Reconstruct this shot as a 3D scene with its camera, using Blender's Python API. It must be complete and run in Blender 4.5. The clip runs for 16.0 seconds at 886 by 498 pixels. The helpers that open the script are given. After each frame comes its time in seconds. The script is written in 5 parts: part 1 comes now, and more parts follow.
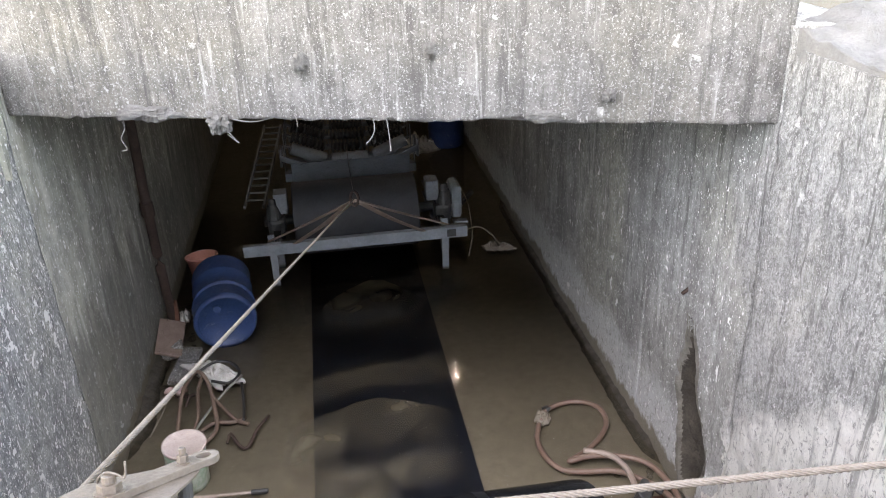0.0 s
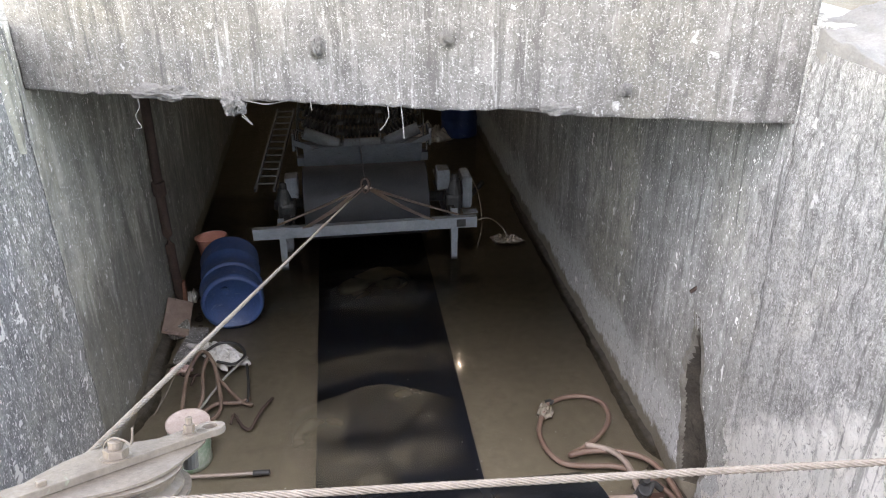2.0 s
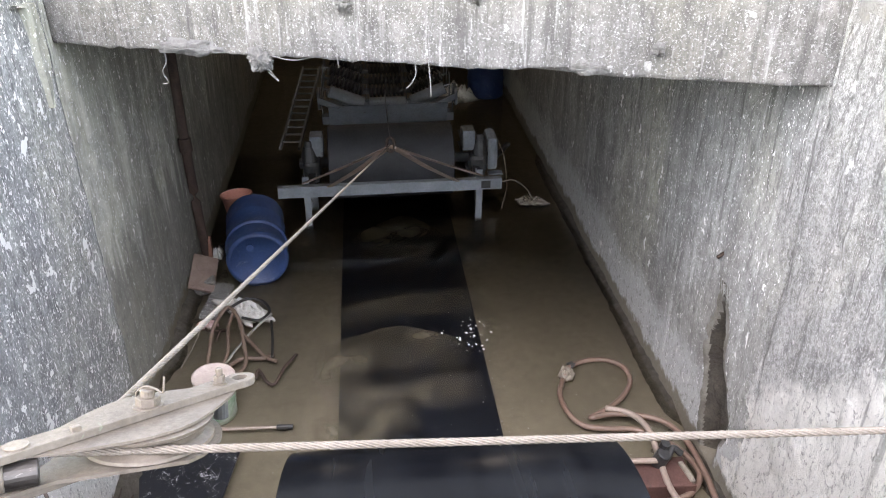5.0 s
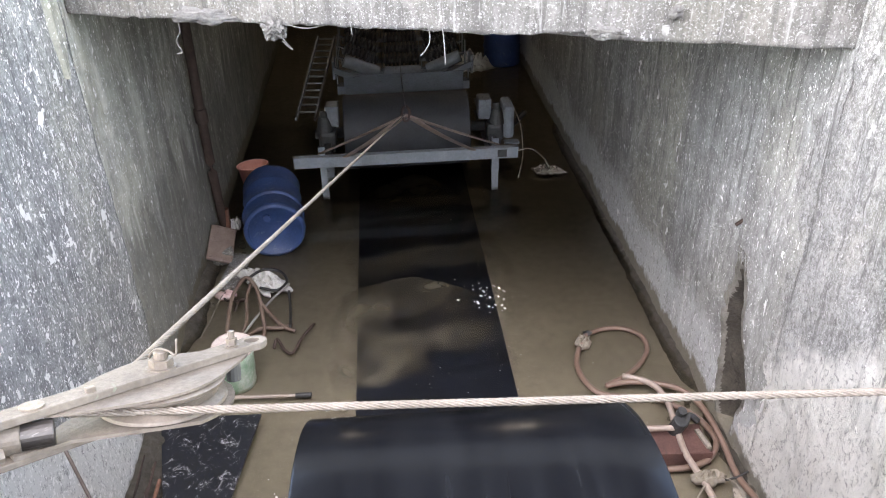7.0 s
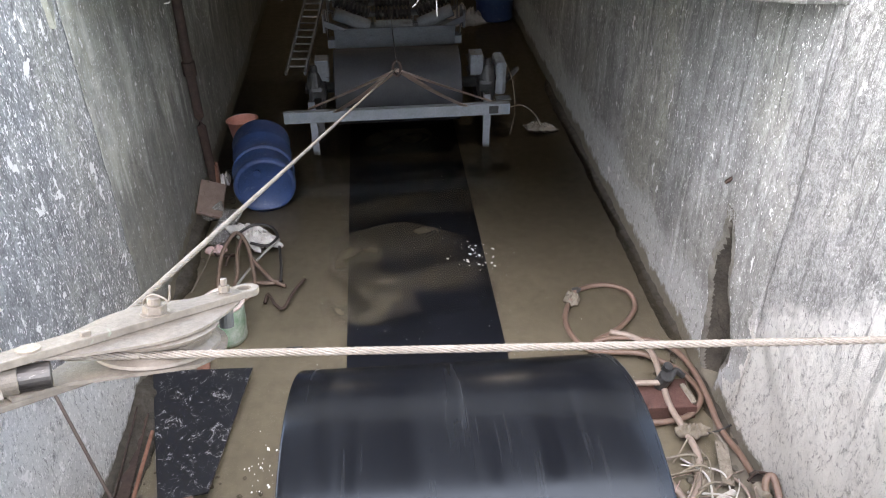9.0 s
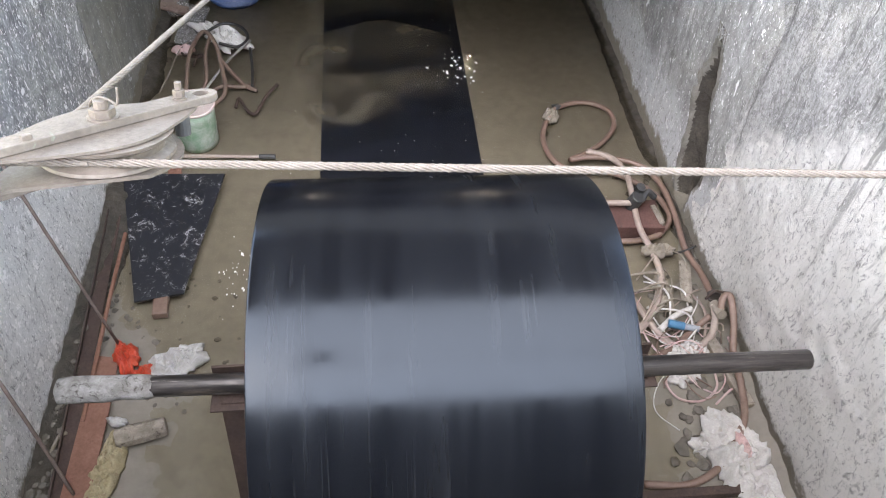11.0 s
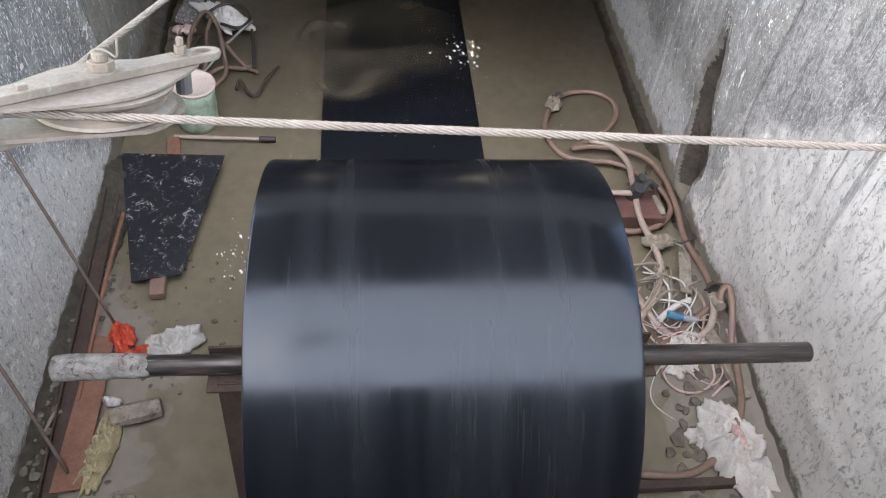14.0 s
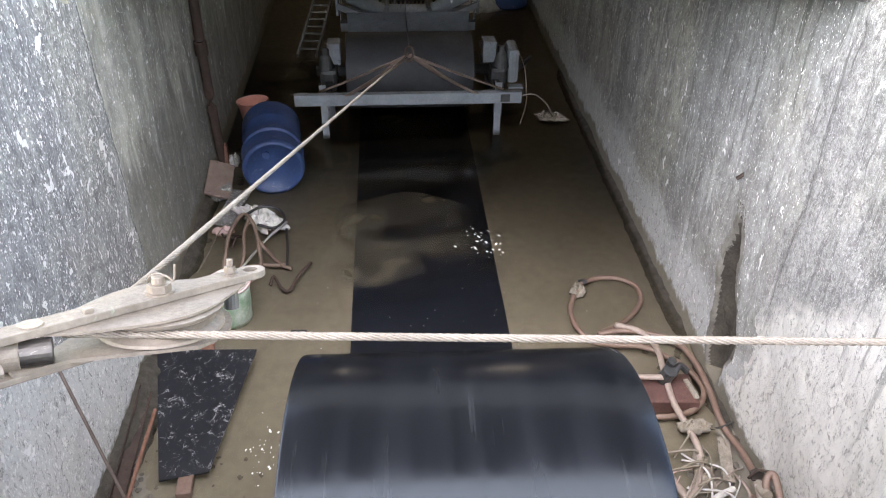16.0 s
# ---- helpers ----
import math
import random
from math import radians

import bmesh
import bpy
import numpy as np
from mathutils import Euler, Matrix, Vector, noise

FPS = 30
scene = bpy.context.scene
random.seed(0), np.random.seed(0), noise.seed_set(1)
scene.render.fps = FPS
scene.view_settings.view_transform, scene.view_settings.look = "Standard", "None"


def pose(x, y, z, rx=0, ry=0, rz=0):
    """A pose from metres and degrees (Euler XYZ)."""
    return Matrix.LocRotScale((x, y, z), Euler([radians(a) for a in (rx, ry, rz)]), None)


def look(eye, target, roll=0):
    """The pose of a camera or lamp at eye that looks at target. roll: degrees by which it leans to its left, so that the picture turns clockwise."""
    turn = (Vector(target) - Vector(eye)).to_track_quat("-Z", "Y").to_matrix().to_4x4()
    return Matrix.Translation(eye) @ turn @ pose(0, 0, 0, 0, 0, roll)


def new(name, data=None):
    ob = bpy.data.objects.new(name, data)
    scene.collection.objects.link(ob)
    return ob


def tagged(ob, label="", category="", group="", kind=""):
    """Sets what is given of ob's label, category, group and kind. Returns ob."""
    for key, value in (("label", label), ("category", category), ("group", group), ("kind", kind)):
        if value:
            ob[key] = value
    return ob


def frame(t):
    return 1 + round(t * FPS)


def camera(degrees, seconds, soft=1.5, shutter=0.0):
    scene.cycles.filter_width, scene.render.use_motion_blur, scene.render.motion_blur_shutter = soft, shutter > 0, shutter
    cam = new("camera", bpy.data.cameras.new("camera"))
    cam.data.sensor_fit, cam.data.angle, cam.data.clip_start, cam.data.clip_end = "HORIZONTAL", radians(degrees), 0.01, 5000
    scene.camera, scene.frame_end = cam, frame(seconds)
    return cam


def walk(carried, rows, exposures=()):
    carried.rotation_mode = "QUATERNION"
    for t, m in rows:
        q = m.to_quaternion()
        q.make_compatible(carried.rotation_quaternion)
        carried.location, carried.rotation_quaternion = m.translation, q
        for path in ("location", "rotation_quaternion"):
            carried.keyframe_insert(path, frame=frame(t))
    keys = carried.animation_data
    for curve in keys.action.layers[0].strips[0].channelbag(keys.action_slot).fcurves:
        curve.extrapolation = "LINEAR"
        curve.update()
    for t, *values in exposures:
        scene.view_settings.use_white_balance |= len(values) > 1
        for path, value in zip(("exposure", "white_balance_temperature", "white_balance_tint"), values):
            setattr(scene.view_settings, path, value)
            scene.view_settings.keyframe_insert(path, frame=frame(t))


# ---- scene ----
cam = camera(60.0, 16.0, soft=1.0)
PATH = [
    (0, (-0.233, 0.245, 3.993), (0.027, 2.021, 3.111), -2.1),
    (0.5, (-0.235, 0.242, 3.989), (0.022, 2.014, 3.098), -0.7),
    (1, (-0.256, 0.237, 3.978), (0.001, 2.005, 3.079), 0.4),
    (1.5, (-0.242, 0.244, 3.984), (0.009, 2.011, 3.082), 0.4),
    (2, (-0.24, 0.244, 3.986), (-0.003, 2.012, 3.082), -0.3),
    (2.5, (-0.239, 0.254, 3.987), (-0.03, 2.02, 3.072), -0.8),
    (3, (-0.249, 0.261, 3.986), (-0.063, 2.025, 3.062), -1.0),
    (5.5, (-0.253, 0.252, 3.964), (-0.081, 1.967, 2.949), -0.1),
    (6, (-0.255, 0.258, 3.957), (-0.097, 1.96, 2.918), -0.6),
    (6.5, (-0.252, 0.261, 3.96), (-0.109, 1.955, 2.906), -1.0),
    (7, (-0.241, 0.251, 3.961), (-0.118, 1.944, 2.905), -1.3),
    (7.5, (-0.244, 0.234, 3.951), (-0.125, 1.936, 2.906), -1.3),
    (8, (-0.242, 0.228, 3.944), (-0.114, 1.936, 2.911), -1.2),
    (8.5, (-0.24, 0.219, 3.945), (-0.11, 1.92, 2.901), -1.0),
    (9, (-0.242, 0.231, 3.953), (-0.101, 1.863, 2.806), -0.5),
    (9.5, (-0.245, 0.296, 3.914), (-0.076, 1.784, 2.588), 0.7),
    (10, (-0.234, 0.306, 3.893), (-0.042, 1.648, 2.422), 2.5),
    (10.2, (-0.22, 0.267, 3.915), (-0.032, 1.566, 2.406), 2.9),
    (12.3, (-0.253, 0.296, 3.927), (-0.078, 1.634, 2.452), 4.0),
    (12.5, (-0.25, 0.291, 3.942), (-0.079, 1.659, 2.493), 3.8),
    (13, (-0.267, 0.292, 3.949), (-0.085, 1.669, 2.51), 4.4),
    (13.5, (-0.242, 0.29, 3.906), (-0.056, 1.61, 2.415), 4.8),
    (14, (-0.241, 0.278, 3.891), (-0.057, 1.559, 2.366), 5.0),
    (14.5, (-0.245, 0.287, 3.906), (-0.067, 1.608, 2.415), 4.5),
    (15, (-0.252, 0.3, 3.953), (-0.086, 1.718, 2.553), 3.3),
    (15.5, (-0.244, 0.26, 3.961), (-0.102, 1.795, 2.686), 1.9),
    (16, (-0.245, 0.247, 3.948), (-0.122, 1.861, 2.773), 0.9),
]
walk(cam, [(t, look(eye, target, roll)) for t, eye, target, roll in PATH],
     exposures=[(0, 3.68, 9400, 16), (3, 3.8, 9400, 16), (7, 4.1, 9400, 16), (9, 4.12, 9400, 15), (9.5, 4.15, 9300, 14), (10, 4.08, 9200, 14), (13, 4.05, 9100, 14), (13.5, 3.97, 9100, 14), (14, 3.8, 9100, 14), (15, 4.0, 9200, 14), (16, 4.18, 9400, 15)])

# ---- light ----
world = bpy.data.worlds.new("sky")
scene.world = world
world.use_nodes = True
_n = world.node_tree.nodes
_sky = _n.new("ShaderNodeTexSky")
_sky.sky_type, _sky.sun_disc = "NISHITA", False
_sky.sun_elevation, _sky.sun_rotation = radians(54), radians(225)
_sky.air_density, _sky.dust_density = 1.0, 0.15
_bg = _n["Background"]
_bg.inputs["Strength"].default_value = 0.15
world.node_tree.links.new(_sky.outputs[0], _bg.inputs["Color"])
sun = new("sun", bpy.data.lights.new("sun", "SUN"))
sun.data.energy, sun.data.angle, sun.data.color = 0.8, radians(130), (0.97, 0.98, 1.0)
sun.matrix_basis = look((-2.9, -2.9, 5.6), (0, 0, 0))


# ---- materials ----
def mat(name):
    m = bpy.data.materials.new(name)
    m.use_nodes = True
    nt = m.node_tree
    return m, nt, nt.nodes["Principled BSDF"]


def nd(nt, kind, **values):
    n = nt.nodes.new(kind)
    for k, v in values.items():
        n.inputs[k.replace("_", " ")].default_value = v
    return n


def coords(nt, scale=(1, 1, 1), world_space=True):
    tc = nt.nodes.new("ShaderNodeNewGeometry") if world_space else nt.nodes.new("ShaderNodeTexCoord")
    mp = nt.nodes.new("ShaderNodeMapping")
    mp.inputs["Scale"].default_value = scale
    nt.links.new(tc.outputs["Position" if world_space else "Object"], mp.inputs["Vector"])
    return mp.outputs[0]


def noise_tex(nt, vec, scale, detail=4.0, rough=0.6, distort=0.0):
    n = nd(nt, "ShaderNodeTexNoise", Scale=scale, Detail=detail, Roughness=rough, Distortion=distort)
    nt.links.new(vec, n.inputs["Vector"])
    return n.outputs["Fac"]


def ramp(nt, fac, *stops):
    r = nt.nodes.new("ShaderNodeValToRGB")
    e = r.color_ramp.elements
    while len(e) < len(stops):
        e.new(0.5)
    for el, (p, c) in zip(e, stops):
        el.position = p
        el.color = (*c, 1) if not isinstance(c, (int, float)) else (c, c, c, 1)
    nt.links.new(fac, r.inputs["Fac"])
    return r.outputs["Color"]


def mix(nt, fac, a, b, mode="MIX"):
    m = nt.nodes.new("ShaderNodeMix")
    m.data_type, m.blend_type = "RGBA", mode
    for sock, v in ((m.inputs[0], fac), (m.inputs[6], a), (m.inputs[7], b)):
        if isinstance(v, (int, float)):
            sock.default_value = v
        elif isinstance(v, tuple):
            sock.default_value = (*v, 1)
        else:
            nt.links.new(v, sock)
    return m.outputs[2]


def bump(nt, bsdf, height, strength=0.5, distance=0.01, socket="Normal"):
    b = nd(nt, "ShaderNodeBump", Strength=strength, Distance=distance)
    nt.links.new(height, b.inputs["Height"])
    nt.links.new(b.outputs[0], bsdf.inputs[socket])


def simple(name, a, b, rough=0.6, metal=0.0, scale=6.0, bumps=0.3, dist=0.004, stain=None, stain_at=0.6, local=True):
    """Two-tone surface with grain, an optional stain colour and fine relief."""
    m, nt, p = mat(name)
    v = coords(nt, world_space=not local)
    big = noise_tex(nt, v, scale, 5, 0.6, 0.4)
    fine = noise_tex(nt, v, scale * 9, 4, 0.7)
    col = mix(nt, ramp(nt, big, (0.3, 0.0), (0.7, 1.0)), a, b)
    col = mix(nt, ramp(nt, fine, (0.35, 0.0), (0.75, 0.35)), col, tuple(c * 0.5 for c in a))
    if stain:
        col = mix(nt, ramp(nt, noise_tex(nt, v, scale * 1.7, 6, 0.7, 1.0), (stain_at, 0.0), (stain_at + 0.12, 1.0)), col, stain)
    nt.links.new(col, p.inputs["Base Color"])
    p.inputs["Metallic"].default_value = metal
    nt.links.new(ramp(nt, fine, (0.2, max(rough - 0.12, 0.03)), (0.8, min(rough + 0.15, 1.0))), p.inputs["Roughness"])
    bump(nt, p, fine, bumps, dist)
    return m


def concrete(name, dark, light, streak=0.5, spots=0.6, damp=0.0, rough_relief=0.6, white=0.0, grit=1.0, groove_shade=0.0, groove_shade_z=(0.6, 2.4), pale=None):
    """Weathered concrete: cloudy tone, run marks, grit, thrown mortar spots, damp foot."""
    m, nt, p = mat(name)
    v = coords(nt)
    vs = coords(nt, (4.0, 4.0, 0.45))
    vf = coords(nt, (24.0, 24.0, 4.5))
    lo, hi = tuple(c * 0.5 for c in dark), tuple(min(c * 1.4, 0.8) for c in light)
    col = mix(nt, ramp(nt, noise_tex(nt, v, 1.3, 7, 0.7, 0.5), (0.32, 0.0), (0.68, 1.0)), dark, light)
    col = mix(nt, ramp(nt, noise_tex(nt, vs, 1.0, 6, 0.65, 0.4), (0.46, 0.0), (0.62, streak)), col, lo)
    col = mix(nt, ramp(nt, noise_tex(nt, vs, 1.7, 5, 0.6, 0.3), (0.55, 0.0), (0.70, 0.5)), col, hi)
    col = mix(nt, ramp(nt, noise_tex(nt, coords(nt, (1, 1, 0.5)), 0.55, 4, 0.6, 0.6), (0.50, 0.0), (0.66, 0.55)), col, (light[0] * 1.02, light[1] * 0.99, light[2] * 0.80))
    run = mix(nt, 1.0, ramp(nt, noise_tex(nt, vf, 1.0, 4, 0.65), (0.48, 0.0), (0.60, 0.45 + 0.5 * grit)), ramp(nt, noise_tex(nt, v, 2.3, 4, 0.6), (0.42, 0.0), (0.60, 1.0)), "MULTIPLY")
    col = mix(nt, run, col, lo)
    col = mix(nt, ramp(nt, noise_tex(nt, v, 8.0, 7, 0.75, 0.4), (0.36, 0.55), (0.54, 0.0)), col, lo)
    g = noise_tex(nt, v, 44, 6, 0.8)
    col = mix(nt, ramp(nt, g, (0.40, 0.9 * grit), (0.50, 0.0)), col, lo)
    fl = noise_tex(nt, v, 95, 3, 0.6)
    col = mix(nt, ramp(nt, fl, (0.57, 0.0), (0.63, 0.7 * grit)), col, (0.66, 0.65, 0.63))
    if white:
        w = ramp(nt, noise_tex(nt, coords(nt, (1, 1, 0.5)), 46, 6, 0.85, 0.6), (0.53 - 0.06 * white, 0.0), (0.60 - 0.06 * white, 0.85 * white))
        col = mix(nt, w, col, (0.72, 0.71, 0.69))
        k = ramp(nt, noise_tex(nt, v, 52, 6, 0.85, 0.5), (0.36, 0.75 * white), (0.44, 0.0))
        col = mix(nt, k, col, tuple(c * 0.4 for c in dark))
    zz = nt.nodes.new("ShaderNodeSeparateXYZ")
    nt.links.new(v, zz.inputs[0])

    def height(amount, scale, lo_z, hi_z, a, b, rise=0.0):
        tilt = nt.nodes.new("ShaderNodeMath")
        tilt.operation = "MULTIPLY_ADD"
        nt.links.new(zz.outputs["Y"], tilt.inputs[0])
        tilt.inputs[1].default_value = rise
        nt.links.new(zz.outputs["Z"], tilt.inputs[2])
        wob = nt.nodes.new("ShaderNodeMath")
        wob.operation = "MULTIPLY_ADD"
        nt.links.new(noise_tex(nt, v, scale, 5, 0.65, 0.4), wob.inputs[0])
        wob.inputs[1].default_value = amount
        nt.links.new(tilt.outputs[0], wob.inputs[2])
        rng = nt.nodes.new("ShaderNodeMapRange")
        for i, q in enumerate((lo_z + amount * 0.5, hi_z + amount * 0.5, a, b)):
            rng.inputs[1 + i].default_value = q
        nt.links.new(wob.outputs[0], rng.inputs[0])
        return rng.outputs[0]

    # Pale lower plaster, lightened further to stand in for light low on the walls.
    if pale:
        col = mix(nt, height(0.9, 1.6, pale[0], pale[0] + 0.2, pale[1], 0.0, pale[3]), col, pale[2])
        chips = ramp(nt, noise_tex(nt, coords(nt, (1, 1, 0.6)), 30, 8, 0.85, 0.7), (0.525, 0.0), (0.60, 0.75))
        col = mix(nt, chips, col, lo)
    # Drip streaks, strengthened with height to put shade under the beam into the colour.
    if groove_shade:
        vg = coords(nt, (17.0, 17.0, 0.9))
        g1 = ramp(nt, noise_tex(nt, vg, 1.0, 5, 0.7, 0.25), (0.54, 0.0), (0.63, 0.85))
        g1 = mix(nt, 1.0, g1, height(0.8, 1.2, groove_shade_z[0], groove_shade_z[1], 0.0, groove_shade), "MULTIPLY")
        col = mix(nt, g1, col, tuple(c * 0.45 for c in dark))
        g2 = ramp(nt, noise_tex(nt, coords(nt, (26.0, 26.0, 1.6)), 1.0, 5, 0.7, 0.2), (0.58, 0.0), (0.68, 0.30))
        g2 = mix(nt, 1.0, g2, height(0.8, 1.2, groove_shade_z[0], groove_shade_z[1], 0.15, 1.0), "MULTIPLY")
        col = mix(nt, g2, col, (0.70, 0.69, 0.67))
    many = max(0.0, spots - 1.0)
    for scale, size, lo_k, hi_k in ((5.0, 0.10, 0.49, 0.54), (14.0, 0.12, 0.44, 0.50), (32.0, 0.13, 0.42, 0.50), (60.0, 0.15, 0.44, 0.50)):
        sp = nd(nt, "ShaderNodeTexVoronoi", Scale=scale, Randomness=1.0)
        wob = nt.nodes.new("ShaderNodeVectorMath")
        wob.operation = "MULTIPLY_ADD"
        nz = nd(nt, "ShaderNodeTexNoise", Scale=scale * 3, Detail=3.0)
        nt.links.new(v, nz.inputs["Vector"])
        nt.links.new(nz.outputs["Color"], wob.inputs[0])
        wob.inputs[1].default_value = (0.9 / scale,) * 3
        nt.links.new(coords(nt, (1.0, 1.0, 0.55)), wob.inputs[2])
        nt.links.new(wob.outputs[0], sp.inputs["Vector"])
        keep = ramp(nt, noise_tex(nt, v, scale * 0.45, 3, 0.6), (lo_k - 0.14 * many, 0.0), (hi_k - 0.14 * many, min(spots, 1.0)))
        dot = ramp(nt, sp.outputs["Distance"], (size * (1 + 0.7 * many), 1.0), (size * (1 + 0.7 * many) + 0.025, 0.0))
        col = mix(nt, mix(nt, 1.0, keep, dot, "MULTIPLY"), col, (0.84, 0.83, 0.81))
    if damp:
        sep = nt.nodes.new("ShaderNodeSeparateXYZ")
        nt.links.new(coords(nt), sep.inputs[0])
        add = nt.nodes.new("ShaderNodeMath")
        add.operation = "MULTIPLY_ADD"
        nt.links.new(noise_tex(nt, vs, 1.3, 5, 0.65, 0.5), add.inputs[0])
        add.inputs[1].default_value = -2.2
        nt.links.new(sep.outputs["Z"], add.inputs[2])
        wet = ramp(nt, add.outputs[0], (0.0, damp), (0.35, 0.0))
        col = mix(nt, wet, col, (0.085, 0.082, 0.075))
        edge = nt.nodes.new("ShaderNodeMath")
        edge.operation = "MULTIPLY_ADD"
        nt.links.new(noise_tex(nt, v, 7, 4, 0.7), edge.inputs[0])
        edge.inputs[1].default_value = -0.27
        nt.links.new(sep.outputs["Z"], edge.inputs[2])
        col = mix(nt, ramp(nt, edge.outputs[0], (0.0, 0.9), (0.05, 0.0)), col, (0.13, 0.108, 0.075))
    nt.links.new(col, p.inputs["Base Color"])
    p.inputs["Roughness"].default_value = 0.88
    h = mix(nt, 0.4, noise_tex(nt, v, 42, 7, 0.8), noise_tex(nt, vf, 1.2, 4, 0.7))
    if rough_relief >= 1.0:
        h = mix(nt, 0.5, h, noise_tex(nt, v, 24, 8, 0.85, 0.9))
    bump(nt, p, h, min(1.0, rough_relief * 1.25), 0.03 if rough_relief < 1.0 else 0.06)
    return m


CONC_WALL_L = concrete("damp_cast_concrete", (0.28, 0.28, 0.25), (0.50, 0.50, 0.455), 0.6, 1.15, 0.6, 0.5, 0.0, 0.12, 0.5, (1.2, 2.6))
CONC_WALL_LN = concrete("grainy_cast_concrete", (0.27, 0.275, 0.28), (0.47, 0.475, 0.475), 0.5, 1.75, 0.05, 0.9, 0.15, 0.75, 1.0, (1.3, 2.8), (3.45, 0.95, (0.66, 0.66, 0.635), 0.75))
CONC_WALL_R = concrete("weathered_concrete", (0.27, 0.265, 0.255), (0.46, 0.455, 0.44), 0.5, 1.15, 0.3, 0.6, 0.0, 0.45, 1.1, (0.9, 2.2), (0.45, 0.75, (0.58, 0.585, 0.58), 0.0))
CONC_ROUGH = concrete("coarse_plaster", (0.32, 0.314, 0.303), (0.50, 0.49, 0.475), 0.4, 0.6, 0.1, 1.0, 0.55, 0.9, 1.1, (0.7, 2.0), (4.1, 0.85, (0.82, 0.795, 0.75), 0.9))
CONC_BEAM = concrete("splashed_concrete", (0.17, 0.162, 0.155), (0.27, 0.258, 0.248), 0.5, 0.3, 0.0, 1.0, 0.08, 0.55, 0.7, (1.0, 2.0))
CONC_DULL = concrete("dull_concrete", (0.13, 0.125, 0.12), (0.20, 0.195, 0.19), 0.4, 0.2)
WHITEWASH = simple("lime_mortar", (0.15, 0.145, 0.137), (0.23, 0.223, 0.213), 0.9, 0, 9, 0.9, 0.02, (0.42, 0.30, 0.20), 0.72, False)
MUD = simple("wet_mud", (0.160, 0.142, 0.117), (0.202, 0.180, 0.149), 0.5, 0, 1.3, 0.25, 0.01, (0.06, 0.05, 0.038), 0.66, False)
SILT = simple("brown_silt", (0.10, 0.08, 0.055), (0.15, 0.12, 0.085), 0.75, 0, 5, 0.8, 0.03, (0.05, 0.042, 0.032), 0.58, False)
STEEL_GREY = simple("grey_painted_steel", (0.18, 0.20, 0.22), (0.25, 0.275, 0.30), 0.55, 0.0, 4, 0.2, 0.002, (0.11, 0.10, 0.09), 0.68)
STEEL_DARK = simple("greasy_steel", (0.035, 0.037, 0.04), (0.08, 0.08, 0.08), 0.5, 0.4, 8, 0.3, 0.003, (0.13, 0.10, 0.075), 0.66)


def shaft_material():
    """Dark turned steel with lengthwise scrape marks, rust bloom and dried mud flecks."""
    m, nt, p = mat("worn_shaft_steel")
    v = coords(nt, (1.5, 26.0, 26.0), False)
    scr = noise_tex(nt, v, 1.0, 6, 0.7, 0.3)
    blot = noise_tex(nt, coords(nt, (5.0, 14.0, 14.0), False), 1.0, 6, 0.75, 0.6)
    col = mix(nt, ramp(nt, scr, (0.40, 0.0), (0.62, 1.0)), (0.012, 0.010, 0.010), (0.055, 0.048, 0.045))
    col = mix(nt, ramp(nt, blot, (0.54, 0.0), (0.64, 0.8)), col, (0.085, 0.066, 0.055))
    col = mix(nt, ramp(nt, noise_tex(nt, v, 2.2, 4, 0.7), (0.62, 0.0), (0.70, 0.8)), col, (0.22, 0.20, 0.185))
    nt.links.new(col, p.inputs["Base Color"])
    p.inputs["Metallic"].default_value = 0.35
    nt.links.new(ramp(nt, blot, (0.4, 0.28), (0.65, 0.7)), p.inputs["Roughness"])
    bump(nt, p, scr, 0.4, 0.003)
    return m


SHAFT = shaft_material()
RUST = simple("rusty_red_steel", (0.15, 0.066, 0.045), (0.23, 0.115, 0.082), 0.8, 0.1, 6, 0.5, 0.004, (0.075, 0.035, 0.025), 0.6)
BROWN_STEEL = simple("brown_rusted_steel", (0.034, 0.021, 0.018), (0.072, 0.045, 0.036), 0.75, 0.2, 7, 0.4, 0.004, (0.03, 0.022, 0.02), 0.6)
STEEL_TAIL = simple("dusty_grey_machine_steel", (0.14, 0.152, 0.17), (0.21, 0.228, 0.25), 0.6, 0.0, 5, 0.3, 0.003, (0.05, 0.045, 0.04), 0.6)
LAGGING = simple("black_rubber_lagging", (0.024, 0.026, 0.031), (0.042, 0.045, 0.052), 0.6, 0, 5, 0.2, 0.003)
RUBBER = simple("black_rubber", (0.012, 0.012, 0.013), (0.03, 0.03, 0.03), 0.55, 0, 8, 0.3, 0.003)
BLOCK_PAINT = simple("dusty_cream_steel", (0.066, 0.052, 0.042), (0.128, 0.107, 0.089), 0.65, 0.0, 14, 0.4, 0.002, (0.13, 0.165, 0.125), 0.66)
BLOCK_WORN = simple("worn_sheave_steel", (0.09, 0.072, 0.06), (0.16, 0.132, 0.11), 0.5, 0.3, 14, 0.3, 0.002, (0.18, 0.14, 0.11), 0.6)
ROPE = simple("galvanised_wire", (0.13, 0.108, 0.09), (0.20, 0.17, 0.148), 0.65, 0.1, 30, 0.3, 0.001, (0.28, 0.22, 0.17), 0.66)
STRAP = simple("dirty_webbing", (0.28, 0.20, 0.165), (0.38, 0.29, 0.25), 0.9, 0, 12, 0.5, 0.002, (0.11, 0.08, 0.065), 0.6)
BLUE = simple("blue_plastic", (0.012, 0.033, 0.098), (0.020, 0.055, 0.15), 0.5, 0, 5, 0.25, 0.006, (0.085, 0.11, 0.16), 0.58)
